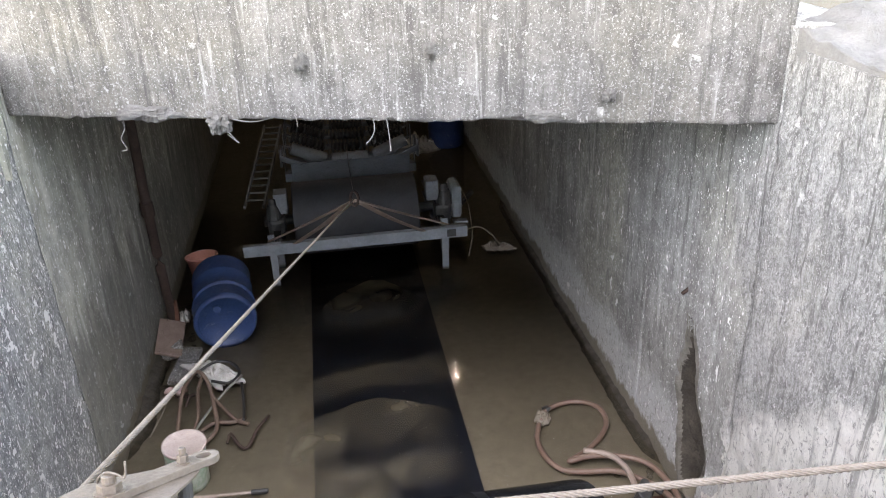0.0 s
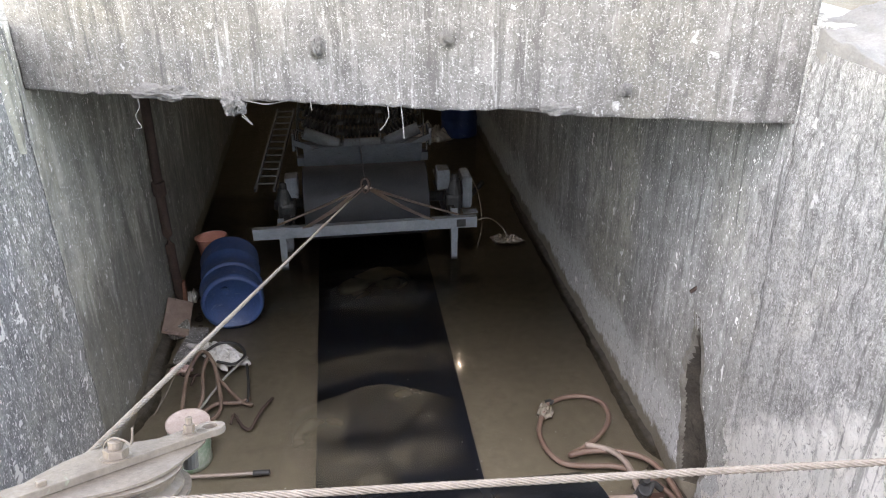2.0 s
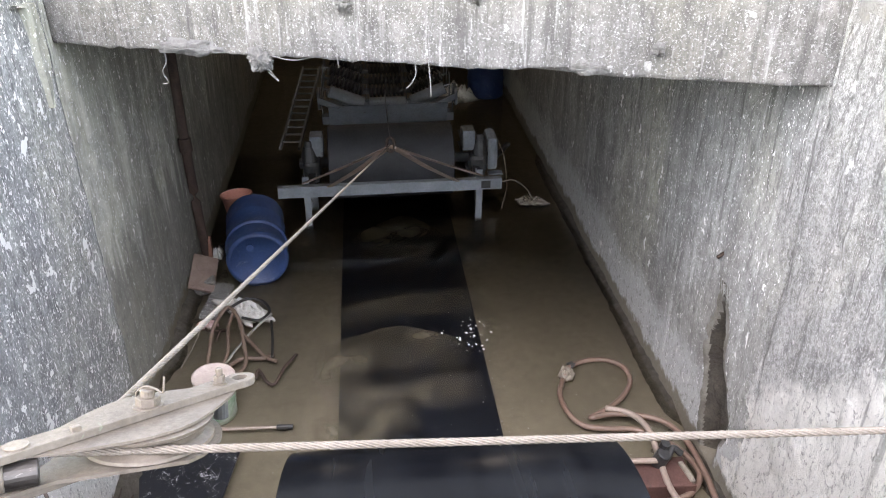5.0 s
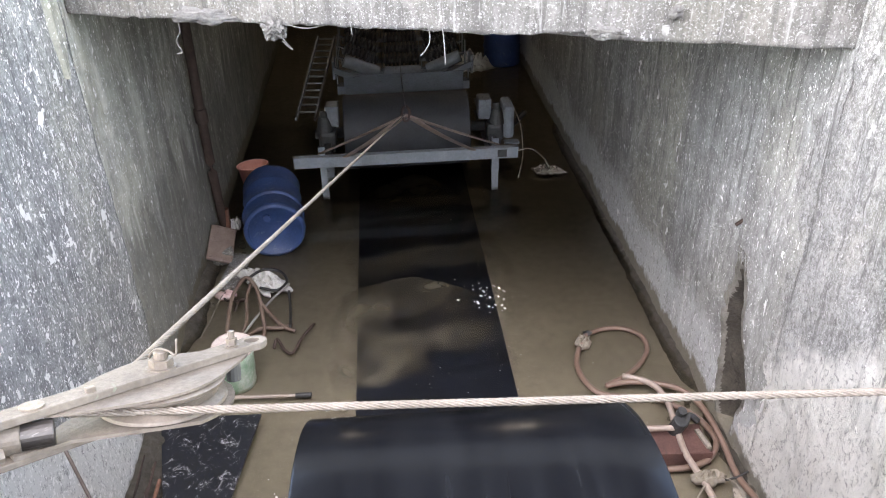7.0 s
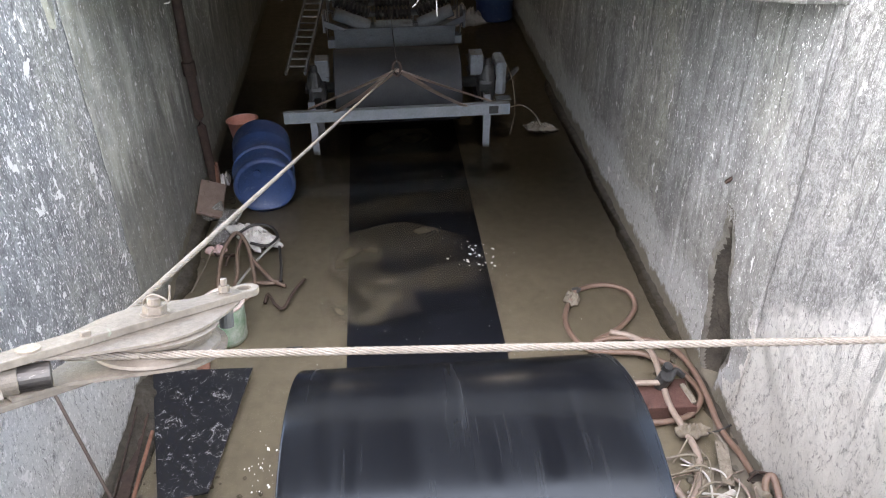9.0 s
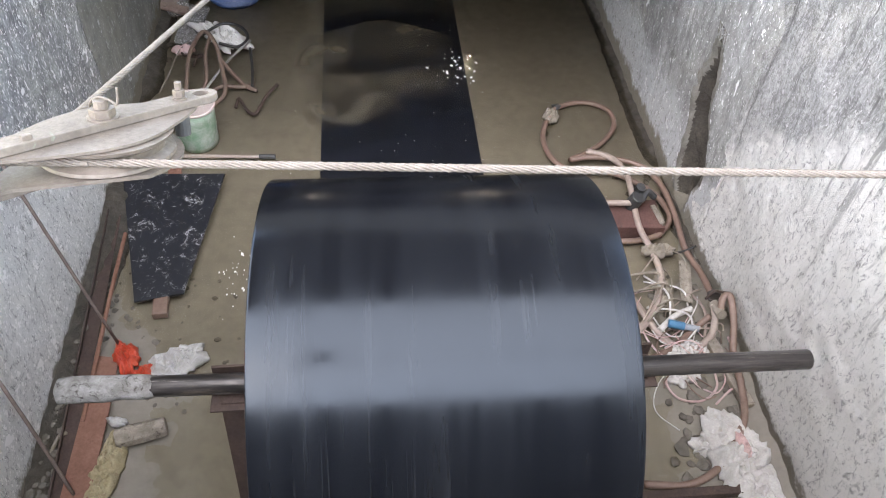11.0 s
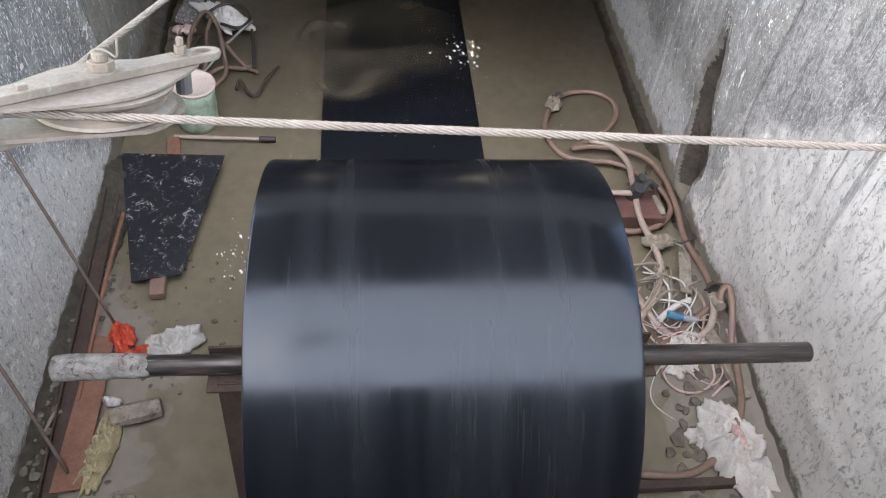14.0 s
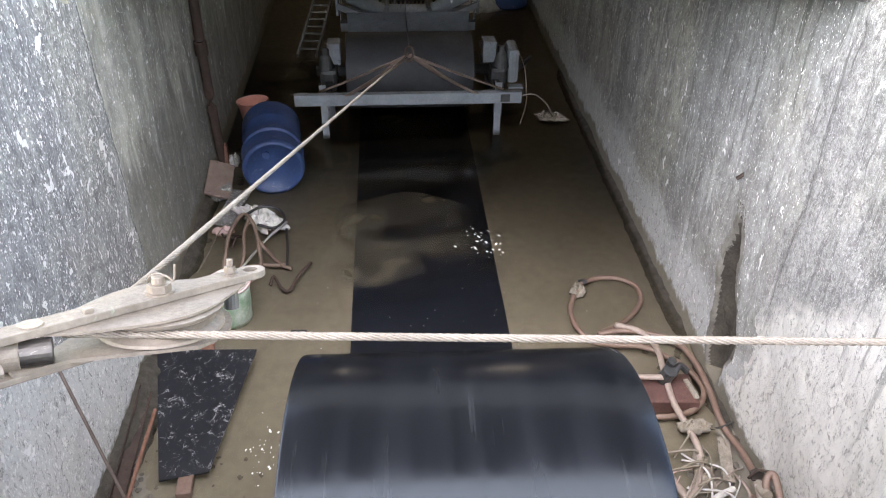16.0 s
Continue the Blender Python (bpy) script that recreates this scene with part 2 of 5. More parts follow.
SALMON = simple("faded_orange_plastic", (0.55, 0.22, 0.17), (0.62, 0.30, 0.24), 0.55, 0, 5, 0.2, 0.003, (0.35, 0.24, 0.18), 0.66)
HOSE = simple("orange_rubber_hose", (0.138, 0.084, 0.064), (0.19, 0.125, 0.10), 0.5, 0, 6, 0.2, 0.002, (0.24, 0.15, 0.10), 0.64)
HOSE_PALE = simple("pale_plastic_hose", (0.25, 0.19, 0.16), (0.32, 0.26, 0.225), 0.5, 0, 6, 0.2, 0.002, (0.32, 0.2, 0.13), 0.66)
TAN = simple("tan_fibre", (0.17, 0.145, 0.115), (0.26, 0.225, 0.185), 0.9, 0, 14, 0.6, 0.004, (0.2, 0.15, 0.09), 0.62)
SACK = simple("white_woven_sack", (0.40, 0.385, 0.36), (0.54, 0.525, 0.50), 0.85, 0, 10, 0.5, 0.004, (0.36, 0.28, 0.22), 0.66)
PINK = simple("pink_sacking", (0.42, 0.26, 0.245), (0.52, 0.41, 0.39), 0.85, 0, 7, 0.5, 0.004, (0.4, 0.33, 0.3), 0.6)
FILM = simple("dusty_clear_plastic", (0.34, 0.335, 0.315), (0.46, 0.45, 0.43), 0.35, 0, 8, 0.4, 0.004, (0.3, 0.27, 0.22), 0.62)
RED = simple("red_plastic_bag", (0.42, 0.04, 0.02), (0.55, 0.085, 0.045), 0.42, 0, 8, 0.4, 0.004)
OCHRE = simple("muddy_yellow_cloth", (0.25, 0.205, 0.12), (0.38, 0.325, 0.21), 0.95, 0, 12, 0.6, 0.006, (0.2, 0.15, 0.09), 0.58)
TIMBER = simple("weathered_timber", (0.15, 0.125, 0.10), (0.34, 0.30, 0.25), 0.9, 0, 14, 0.8, 0.008, (0.07, 0.055, 0.04), 0.55)
STONE = simple("broken_stone", (0.075, 0.067, 0.056), (0.15, 0.135, 0.112), 0.85, 0, 5, 0.6, 0.006, (0.07, 0.055, 0.04), 0.6, False)
CAN_GREEN = simple("green_printed_tin", (0.10, 0.24, 0.13), (0.45, 0.46, 0.42), 0.5, 0.1, 7, 0.3, 0.003, (0.4, 0.36, 0.3), 0.6)
BLUE_BITS = simple("blue_coupling_plastic", (0.025, 0.12, 0.22), (0.03, 0.16, 0.28), 0.4, 0, 9, 0.1, 0.002)
ALU = simple("dull_aluminium", (0.30, 0.29, 0.27), (0.40, 0.39, 0.37), 0.5, 0.5, 6, 0.2, 0.002)


def belt_material(name, streaks):
    """Black conveyor rubber: lengthwise scuffs, dust, satin sheen."""
    m, nt, p = mat(name)
    v = coords(nt, (9.0, 0.6, 0.6), False)
    f = coords(nt, (40.0, 1.2, 1.2), False)
    a = noise_tex(nt, v, 1.0, 4, 0.6)
    b = noise_tex(nt, f, 1.0, 3, 0.6)
    patch = noise_tex(nt, coords(nt, (1, 1, 1), False), 2.2, 3, 0.6)
    fine = noise_tex(nt, coords(nt, (120.0, 2.0, 2.0), False), 1.0, 3, 0.6)
    col = mix(nt, ramp(nt, a, (0.35, 0.0), (0.7, 1.0)), (0.0035, 0.004, 0.0055), (0.0075, 0.0085, 0.0105))
    line = mix(nt, 1.0, ramp(nt, b, (0.58, 0.0), (0.72, streaks)), ramp(nt, patch, (0.45, 0.0), (0.62, 1.0)), "MULTIPLY")
    col = mix(nt, line, col, (0.014, 0.0155, 0.018))
    scuff = mix(nt, 1.0, ramp(nt, fine, (0.60, 0.0), (0.72, 0.4 * streaks)), ramp(nt, noise_tex(nt, coords(nt, (3, 1, 1), False), 1.6, 3, 0.6), (0.52, 0.0), (0.62, 1.0)), "MULTIPLY")
    col = mix(nt, scuff, col, (0.028, 0.030, 0.033))
    nt.links.new(col, p.inputs["Base Color"])
    nt.links.new(ramp(nt, a, (0.34, 0.15), (0.66, 0.28)), p.inputs["Roughness"])
    p.inputs["Specular IOR Level"].default_value = 0.34
    # The reflected sky's blue is put into the specular tint.
    p.inputs["Specular Tint"].default_value = (0.74, 0.87, 1.0, 1)
    bump(nt, p, b, 0.08, 0.002)
    return m


COIL_BELT = belt_material("coiled_belt_rubber", 0.8)
FLAT_BELT = simple("wet_belt_rubber", (0.004, 0.006, 0.013), (0.007, 0.0105, 0.022), 0.5, 0, 2.0, 0.05, 0.002)


def plate_material():
    m, nt, p = mat("scratched_black_sheet")
    v = coords(nt, (1, 1, 1), False)
    n = noise_tex(nt, v, 11, 8, 0.85, 0.6)
    s = noise_tex(nt, coords(nt, (60, 5, 5), False), 1.0, 4, 0.7)
    col = mix(nt, ramp(nt, n, (0.555, 0.0), (0.64, 0.75)), (0.008, 0.0095, 0.013), (0.42, 0.42, 0.42))
    col = mix(nt, ramp(nt, s, (0.64, 0.0), (0.72, 0.35)), col, (0.3, 0.3, 0.3))
    nt.links.new(col, p.inputs["Base Color"])
    p.inputs["Roughness"].default_value = 0.45
    bump(nt, p, n, 0.3, 0.004)
    return m


BLACK_SHEET = plate_material()


def water_material():
    m, nt, p = mat("standing_water")
    out = nt.nodes["Material Output"]
    tr = nd(nt, "ShaderNodeBsdfTransparent", Color=(0.88, 0.86, 0.80, 1))
    gl = nd(nt, "ShaderNodeBsdfGlossy", Roughness=0.004)
    fr = nd(nt, "ShaderNodeFresnel", IOR=1.33)
    v = coords(nt)
    h = mix(nt, 0.5, noise_tex(nt, v, 6.0, 3, 0.5, 0.5), noise_tex(nt, v, 34.0, 2, 0.5))
    b = nd(nt, "ShaderNodeBump", Strength=0.022, Distance=0.02)
    nt.links.new(h, b.inputs["Height"])
    nt.links.new(b.outputs[0], gl.inputs["Normal"])
    nt.links.new(b.outputs[0], fr.inputs["Normal"])
    mx = nt.nodes.new("ShaderNodeMixShader")
    nt.links.new(fr.outputs[0], mx.inputs[0])
    nt.links.new(tr.outputs[0], mx.inputs[1])
    nt.links.new(gl.outputs[0], mx.inputs[2])
    nt.links.new(mx.outputs[0], out.inputs["Surface"])
    nt.nodes.remove(p)
    return m


WATER = water_material()


def silt_material(name, seed, soft, cover):
    """Silt heaped in the water: dense near its crest, thinning away from it; a soft one fades at the crest too."""
    m, nt, p = mat(name)
    p.inputs["Roughness"].default_value = 0.7
    tc = nt.nodes.new("ShaderNodeTexCoord")
    mp = nt.nodes.new("ShaderNodeMapping")
    mp.inputs["Location"].default_value = (seed * 3.7, seed * 1.9, 0)
    nt.links.new(tc.outputs["Object"], mp.inputs["Vector"])
    big = noise_tex(nt, mp.outputs[0], 1.5, 2, 0.45, 0.9)
    wisp = noise_tex(nt, mp.outputs[0], 2.4, 3, 0.45, 1.3)
    nt.links.new(mix(nt, ramp(nt, wisp, (0.35, 0.0), (0.7, 1.0)), (0.17, 0.155, 0.128), (0.23, 0.21, 0.178)), p.inputs["Base Color"])
    sep = nt.nodes.new("ShaderNodeSeparateXYZ")
    nt.links.new(tc.outputs["Generated"], sep.inputs[0])
    along = nt.nodes.new("ShaderNodeMath")
    along.operation = "MULTIPLY_ADD"
    nt.links.new(big, along.inputs[0])
    along.inputs[1].default_value = 0.35
    nt.links.new(sep.outputs["Y"], along.inputs[2])
    stops = ((0.45, 0.0), (0.80, 0.55), (1.0, 1.0)) if not soft else ((0.45, 0.0), (0.66, 0.8), (0.80, 1.0), (0.98, 0.0))
    a = ramp(nt, along.outputs[0], *stops)
    side = ramp(nt, sep.outputs["X"], (0.0, 0.0), (0.16, 1.0), (0.84, 1.0), (1.0, 0.0))
    a = mix(nt, 1.0, a, side, "MULTIPLY")
    a = mix(nt, 1.0, a, ramp(nt, wisp, (0.30, 0.25 * cover), (0.65, cover)), "MULTIPLY")
    nt.links.new(a, p.inputs["Alpha"])
    return m


# ---- mesh helpers ----
def part(name, bm, material, parent=None, label="", m=None, smooth=False):
    me = bpy.data.meshes.new(name)
    bm.normal_update()
    if smooth:
        for f in bm.faces:
            f.smooth = True
    bm.to_mesh(me)
    bm.free()
    me.materials.append(material)
    ob = new(name, me)
    if parent:
        ob.parent = parent
    if m is not None:
        ob.matrix_basis = m
    if label:
        tagged(ob, label)
    return ob


def thing(name, m, label, category, group="", kind=""):
    ob = new(name)
    ob.empty_display_size = 0.1
    ob.matrix_basis = m
    return tagged(ob, label, category, group, kind)


def box(bm, sx, sy, sz, m=Matrix(), bevel=0.0):
    r = bmesh.ops.create_cube(bm, size=1, matrix=m @ Matrix.Diagonal((sx, sy, sz, 1)))
    if bevel:
        es = list({e for v in r["verts"] for e in v.link_edges})
        bmesh.ops.bevel(bm, geom=es, offset=bevel, segments=2, affect="EDGES", profile=0.5)
    return bm


def bx(sx, sy, sz, x=0, y=0, z=0, bevel=0.004):
    return box(bmesh.new(), sx, sy, sz, pose(x, y, z), bevel)


def cyl(bm, r, length, m=Matrix(), seg=24, r2=None, bevel=0.0):
    """A closed cylinder or cone along local z, centred."""
    res = bmesh.ops.create_cone(bm, cap_ends=True, segments=seg, radius1=r, radius2=r if r2 is None else r2, depth=length, matrix=m)
    if bevel:
        es = [e for e in {e for v in res["verts"] for e in v.link_edges} if any(len(f.verts) > 4 for f in e.link_faces)]
        bmesh.ops.bevel(bm, geom=es, offset=bevel, segments=2, affect="EDGES", profile=0.5)
    return bm


def lathe(profile, seg=32, m=Matrix()):
    """Turn (radius, height) pairs round local z."""
    bm = bmesh.new()
    rings = []
    for r, h in profile:
        rings.append([bm.verts.new(m @ Vector((r * math.cos(2 * math.pi * i / seg), r * math.sin(2 * math.pi * i / seg), h))) for i in range(seg)])
    for a, b in zip(rings, rings[1:]):
        for i in range(seg):
            bm.faces.new((a[i], a[(i + 1) % seg], b[(i + 1) % seg], b[i]))
    bm.faces.new(rings[0][::-1])
    bm.faces.new(rings[-1])
    return bm


def smooth_path(points, n=8):
    """Catmull-Rom through the points."""
    ps = [Vector(p) for p in points]
    ps = [ps[0] * 2 - ps[1]] + ps + [ps[-1] * 2 - ps[-2]]
    out = []
    for a, b, c, d in zip(ps, ps[1:], ps[2:], ps[3:]):
        for i in range(n):
            t = i / n
            out.append(0.5 * (2 * b + (c - a) * t + (2 * a - 5 * b + 4 * c - d) * t * t + (3 * b - a - 3 * c + d) * t ** 3))
    out.append(ps[-2])
    return out


def tube(points, r, seg=8, n=8, bm=None, flat=1.0):
    """A tube along a smoothed path; flat under 1 gives a strap."""
    bm = bm or bmesh.new()
    path = smooth_path(points, n) if n > 1 else [Vector(p) for p in points]
    rings = []
    up = Vector((0, 0, 1))
    for i, p in enumerate(path):
        d = (path[min(i + 1, len(path) - 1)] - path[max(i - 1, 0)]).normalized()
        side = d.cross(up)
        side = side.normalized() if side.length > 0.05 else Vector((1, 0, 0))
        top = side.cross(d).normalized()
        rings.append([bm.verts.new(p + side * math.cos(2 * math.pi * k / seg) * r + top * math.sin(2 * math.pi * k / seg) * r * flat) for k in range(seg)])
    for a, b in zip(rings, rings[1:]):
        for k in range(seg):
            bm.faces.new((a[k], a[(k + 1) % seg], b[(k + 1) % seg], b[k]))
    bm.faces.new(rings[0][::-1])
    bm.faces.new(rings[-1])
    return bm


def laid_rope(name, a, b, r, parent, lay=0.075, strands=6):
    """A straight laid rope from a to b: a core with strands twisted round it."""
    a, b = Vector(a), Vector(b)
    d = (b - a)
    length = d.length
    d.normalize()
    u = d.orthogonal().normalized()
    w = d.cross(u)
    core = part(name, tube([a, b], r * 0.62, 8, 1), ROPE, parent)
    steps = max(8, int(length / lay * 8))
    for s in range(strands):
        bm = bmesh.new()
        rings = []
        for i in range(steps + 1):
            t = i / steps
            ang = 2 * math.pi * (t * length / lay + s / strands)
            radial = u * math.cos(ang) + w * math.sin(ang)
            across = d.cross(radial)
            c = a + d * (t * length) + radial * r * 0.62
            rings.append([bm.verts.new(c + (radial * math.cos(k * math.pi / 2.5) + across * math.sin(k * math.pi / 2.5)) * r * 0.40) for k in range(5)])
        for p, q in zip(rings, rings[1:]):
            for k in range(5):
                bm.faces.new((p[k], p[(k + 1) % 5], q[(k + 1) % 5], q[k]))
        part("strand", bm, ROPE, core, smooth=True)


def sheet(p0, pu, pv, nu, nv, amp=0.0, freq=3.0, thick=0.0, fine=0.0):
    """A four-cornered sheet from p0 along pu and pv, pushed in and out by noise along its normal; thick closes it behind."""
    p0, pu, pv = Vector(p0), Vector(pu), Vector(pv)
    nrm = pu.cross(pv).normalized()
    verts = []
    for j in range(nv + 1):
        for i in range(nu + 1):
            p = p0 + pu * (i / nu) + pv * (j / nv)
            h = noise.noise(p * freq) * amp + (noise.noise(p * freq * 6) * fine if fine else 0)
            verts.append(p + nrm * h)
    w = nu + 1
    faces = [(j * w + i, j * w + i + 1, (j + 1) * w + i + 1, (j + 1) * w + i) for j in range(nv) for i in range(nu)]
    if thick:
        k = len(verts)
        back = [p0, p0 + pu, p0 + pu + pv, p0 + pv]
        verts += [q - nrm * thick for q in back]
        rim = ([i for i in range(w)], [j * w + nu for j in range(nv + 1)], [nv * w + i for i in range(nu, -1, -1)], [j * w for j in range(nv, -1, -1)])
        for e, run in enumerate(rim):
            faces.append((*run[::-1], k + e, k + (e + 1) % 4))
        faces.append((k + 3, k + 2, k + 1, k))
    me = bpy.data.meshes.new("sheet")
    me.from_pydata([tuple(v) for v in verts], [], faces)
    bm = bmesh.new()
    bm.from_mesh(me)
    bpy.data.meshes.remove(me)
    return bm


def rock(r, seed, squash=0.6):
    bm = bmesh.new()
    bmesh.ops.create_icosphere(bm, subdivisions=1, radius=r)
    rnd = random.Random(seed)
    for v in bm.verts:
        v.co = Vector((v.co.x * rnd.uniform(0.7, 1.3), v.co.y * rnd.uniform(0.7, 1.3), v.co.z * squash * rnd.uniform(0.7, 1.2)))
    return bm


def rag(sx, sy, h, seed, n=18, folds=5.0):
    """A crumpled cloth or bag lying on the ground: a lumpy closed pad with an uneven outline and sharp folds."""
    n = max(n, 28)
    bm = bmesh.new()
    rows = []
    for j in range(n + 1):
        row = []
        for i in range(n * 2):
            a = 2 * math.pi * i / (n * 2)
            s = j / n
            k = 1 + 0.45 * noise.noise(Vector((math.cos(a) * 1.3, math.sin(a) * 1.3, seed * 7.1))) + 0.28 * noise.noise(Vector((math.cos(a) * 4, math.sin(a) * 4, seed * 3.3))) + 0.16 * noise.noise(Vector((math.cos(a) * 11, math.sin(a) * 11, seed)))
            x, y = sx * 0.5 * s * k * math.cos(a), sy * 0.5 * s * k * math.sin(a)
            f = abs(noise.noise(Vector((x * folds * 2, y * folds * 2, seed * 2.7))))
            f2 = abs(noise.noise(Vector((x * folds * 5.5, y * folds * 5.5, seed * 1.3))))
            z = h * (1 - s ** 4) * (0.2 + 1.15 * f + 0.75 * f2) + 0.004
            row.append(bm.verts.new((x, y, z)))
        rows.append(row)
    m = n * 2
    for a, b in zip(rows[1:], rows[2:]):
        for i in range(m):
            bm.faces.new((a[i], b[i], b[(i + 1) % m], a[(i + 1) % m]))
    bmesh.ops.contextual_create(bm, geom=rows[1])
    bmesh.ops.delete(bm, geom=rows[0], context="VERTS")
    low = [bm.verts.new((v.co.x * 0.96, v.co.y * 0.96, -0.02)) for v in rows[n]]
    for i in range(m):
        bm.faces.new((rows[n][i], low[i], low[(i + 1) % m], rows[n][(i + 1) % m]))
    bm.faces.new(low[::-1])
    return bm


CRUST = simple("caked_mortar", (0.16, 0.15, 0.14), (0.42, 0.41, 0.39), 0.9, 0, 18, 1.0, 0.015, (0.06, 0.052, 0.045), 0.53)

# ---- the trench ----
XL, XR = -2.02, 1.94
BEAM_L, BEAM_R, SOFFIT = Vector((-2.02, 4.82, 0)), Vector((1.94, 3.57, 0)), 2.835


def structure(name, bm, material, label, category, smooth=False):
    return tagged(part(name, bm, material, smooth=smooth), label, category, kind="structure")


def gouge(y, z):
    """How deep the fissure in the side wall is at this place: 0 outside, 1 in its middle."""
    if not 0.1 < z < 1.36:
        return 0.0
    mid = 3.96 + 0.21 * (z - 0.25) + 0.03 * math.sin(z * 9) + 0.02 * noise.noise(Vector((0, 3, z * 8)))
    half = 0.004 + 0.21 * max(0.0, 1 - abs(z - 0.55) / 0.75) ** 0.9 + 0.012 * noise.noise(Vector((y * 9, 0, z * 9)))
    return max(0.0, 1 - abs(y - mid) / max(half, 0.01))


def build_walls():
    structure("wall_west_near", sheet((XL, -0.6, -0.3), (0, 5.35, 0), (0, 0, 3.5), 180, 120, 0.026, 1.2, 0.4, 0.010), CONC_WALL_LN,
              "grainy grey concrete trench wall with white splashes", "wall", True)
    structure("wall_west_far", sheet((XL - 0.006, 4.75, -0.3), (0, 11.65, 0), (0, 0, 3.5), 230, 70, 0.022, 1.2, 0.4, 0.006), CONC_WALL_L,
              "smooth damp greenish grey concrete tunnel wall with pale splashes", "wall", True)
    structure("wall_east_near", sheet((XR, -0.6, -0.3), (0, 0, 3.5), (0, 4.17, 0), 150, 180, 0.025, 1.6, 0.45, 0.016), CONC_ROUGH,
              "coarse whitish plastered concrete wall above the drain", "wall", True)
    bm = sheet((XR, 3.57, -0.3), (0, 0, 3.6), (0, 1.3, 0), 240, 130, 0.0, 1.6, 0.4)
    for v in bm.verts:
        if v.co.x < XR + 0.1:
            g = gouge(v.co.y, v.co.z)
            v.co.x += 0.10 * min(1.0, g * 1.6) + noise.noise(v.co * 1.6) * 0.02 * min(1, (v.co.y - 3.5) * 6) + noise.noise(v.co * 9) * 0.008
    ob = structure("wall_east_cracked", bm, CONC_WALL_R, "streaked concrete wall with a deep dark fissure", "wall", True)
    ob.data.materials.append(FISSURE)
    ob.data.materials.append(STAINED)
    ob.data.materials.append(CONC_ROUGH)
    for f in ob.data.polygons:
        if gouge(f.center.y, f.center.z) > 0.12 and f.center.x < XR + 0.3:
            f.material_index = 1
        elif f.center.y < 3.66 + 0.22 * noise.noise(Vector((0, f.center.y * 2, f.center.z * 2.2))) + 0.12 * noise.noise(Vector((3, f.center.y * 9, f.center.z * 9))):
            f.material_index = 3
        elif f.center.x < XR + 0.3 and 0.1 < f.center.z < 1.5:
            near = max(gouge(f.center.y + dy, f.center.z) for dy in (-0.06, -0.03, 0.03, 0.06))
            if near > 0.1 + 0.5 * abs(noise.noise(Vector((0, f.center.y * 14, f.center.z * 5)))):
                f.material_index = 2
    structure("wall_east_far", sheet((XR, 4.87, -0.3), (0, 0, 3.6), (0, 11.5, 0), 80, 240, 0.02, 1.6, 0.4, 0.006), CONC_WALL_R,
              "streaked grey concrete tunnel wall with pale splashes", "wall", True)
    # Unseen; height and dark tone set for the lower edge of the coil's reflection.
    structure("wall_south", sheet((XL - 0.5, -0.35, -0.3), (0, 0, 4.0), (5.0, 0, 0), 40, 40, 0.02, 1.5, 0.3, 0.01), CONC_SHADE, "unseen dark concrete end wall and parapet that bounds the sky", "wall", True)
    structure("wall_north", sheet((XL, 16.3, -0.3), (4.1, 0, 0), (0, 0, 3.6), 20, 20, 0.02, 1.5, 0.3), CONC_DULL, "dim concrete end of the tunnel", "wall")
    d = BEAM_R - BEAM_L
    bm = sheet(BEAM_L + Vector((0, 0, SOFFIT)), d, (0, 0, 1.0), 200, 60, 0.012, 1.5, 0.45, 0.006)
    for v in bm.verts:
        low = max(0.0, 1 - (v.co.z - SOFFIT) / 0.06)
        v.co.z += low * (0.03 * noise.noise(Vector((v.co.x * 2.1, 0, 4))) + 0.016 * noise.noise(Vector((v.co.x * 17, 0, 9))))
        if v.co.x > 1.02 and v.co.z < 3.9:
            n = Vector((d.y, -d.x, 0)).normalized()
            v.co -= n * 0.012
    structure("beam", bm, CONC_BEAM, "pale splashed concrete beam spanning the trench", "beam", True)
    bm = bmesh.new()
    foot = [(XL, 5.27), (XR, 4.02), (XR, 16.3), (XL, 16.3)]
    lo = [bm.verts.new((x, y, SOFFIT + 0.06)) for x, y in foot]
    hi = [bm.verts.new((x, y, SOFFIT + 0.4)) for x, y in foot]
    bm.faces.new(lo[::-1])
    bm.faces.new(hi)
    for i in range(4):
        bm.faces.new((lo[i], lo[(i + 1) % 4], hi[(i + 1) % 4], hi[i]))
    structure("ceiling", bm, CONC_WALL_R, "dim concrete roof slab over the tunnel", "ceiling")


def ground_height(x, y):
    z = -0.012 + 0.014 * noise.noise(Vector((x * 1.7, y * 1.7, 0)))
    shore = max(0.0, min(1.0, (4.1 - y) / 1.2))
    side_l, side_r = max(0.0, (-1.0 - x) / 1.0), max(0.0, (x - 0.95) / 1.0)
    z += shore * (0.055 * side_l + 0.045 * side_r + 0.012)
    z += 0.045 * max(0.0, 1 - (XR - x) / 0.12) * max(0.0, min(1.0, 4.6 - y))
    z += 0.010 * noise.noise(Vector((x * 9, y * 9, 5))) * (0.4 + shore)
    return z


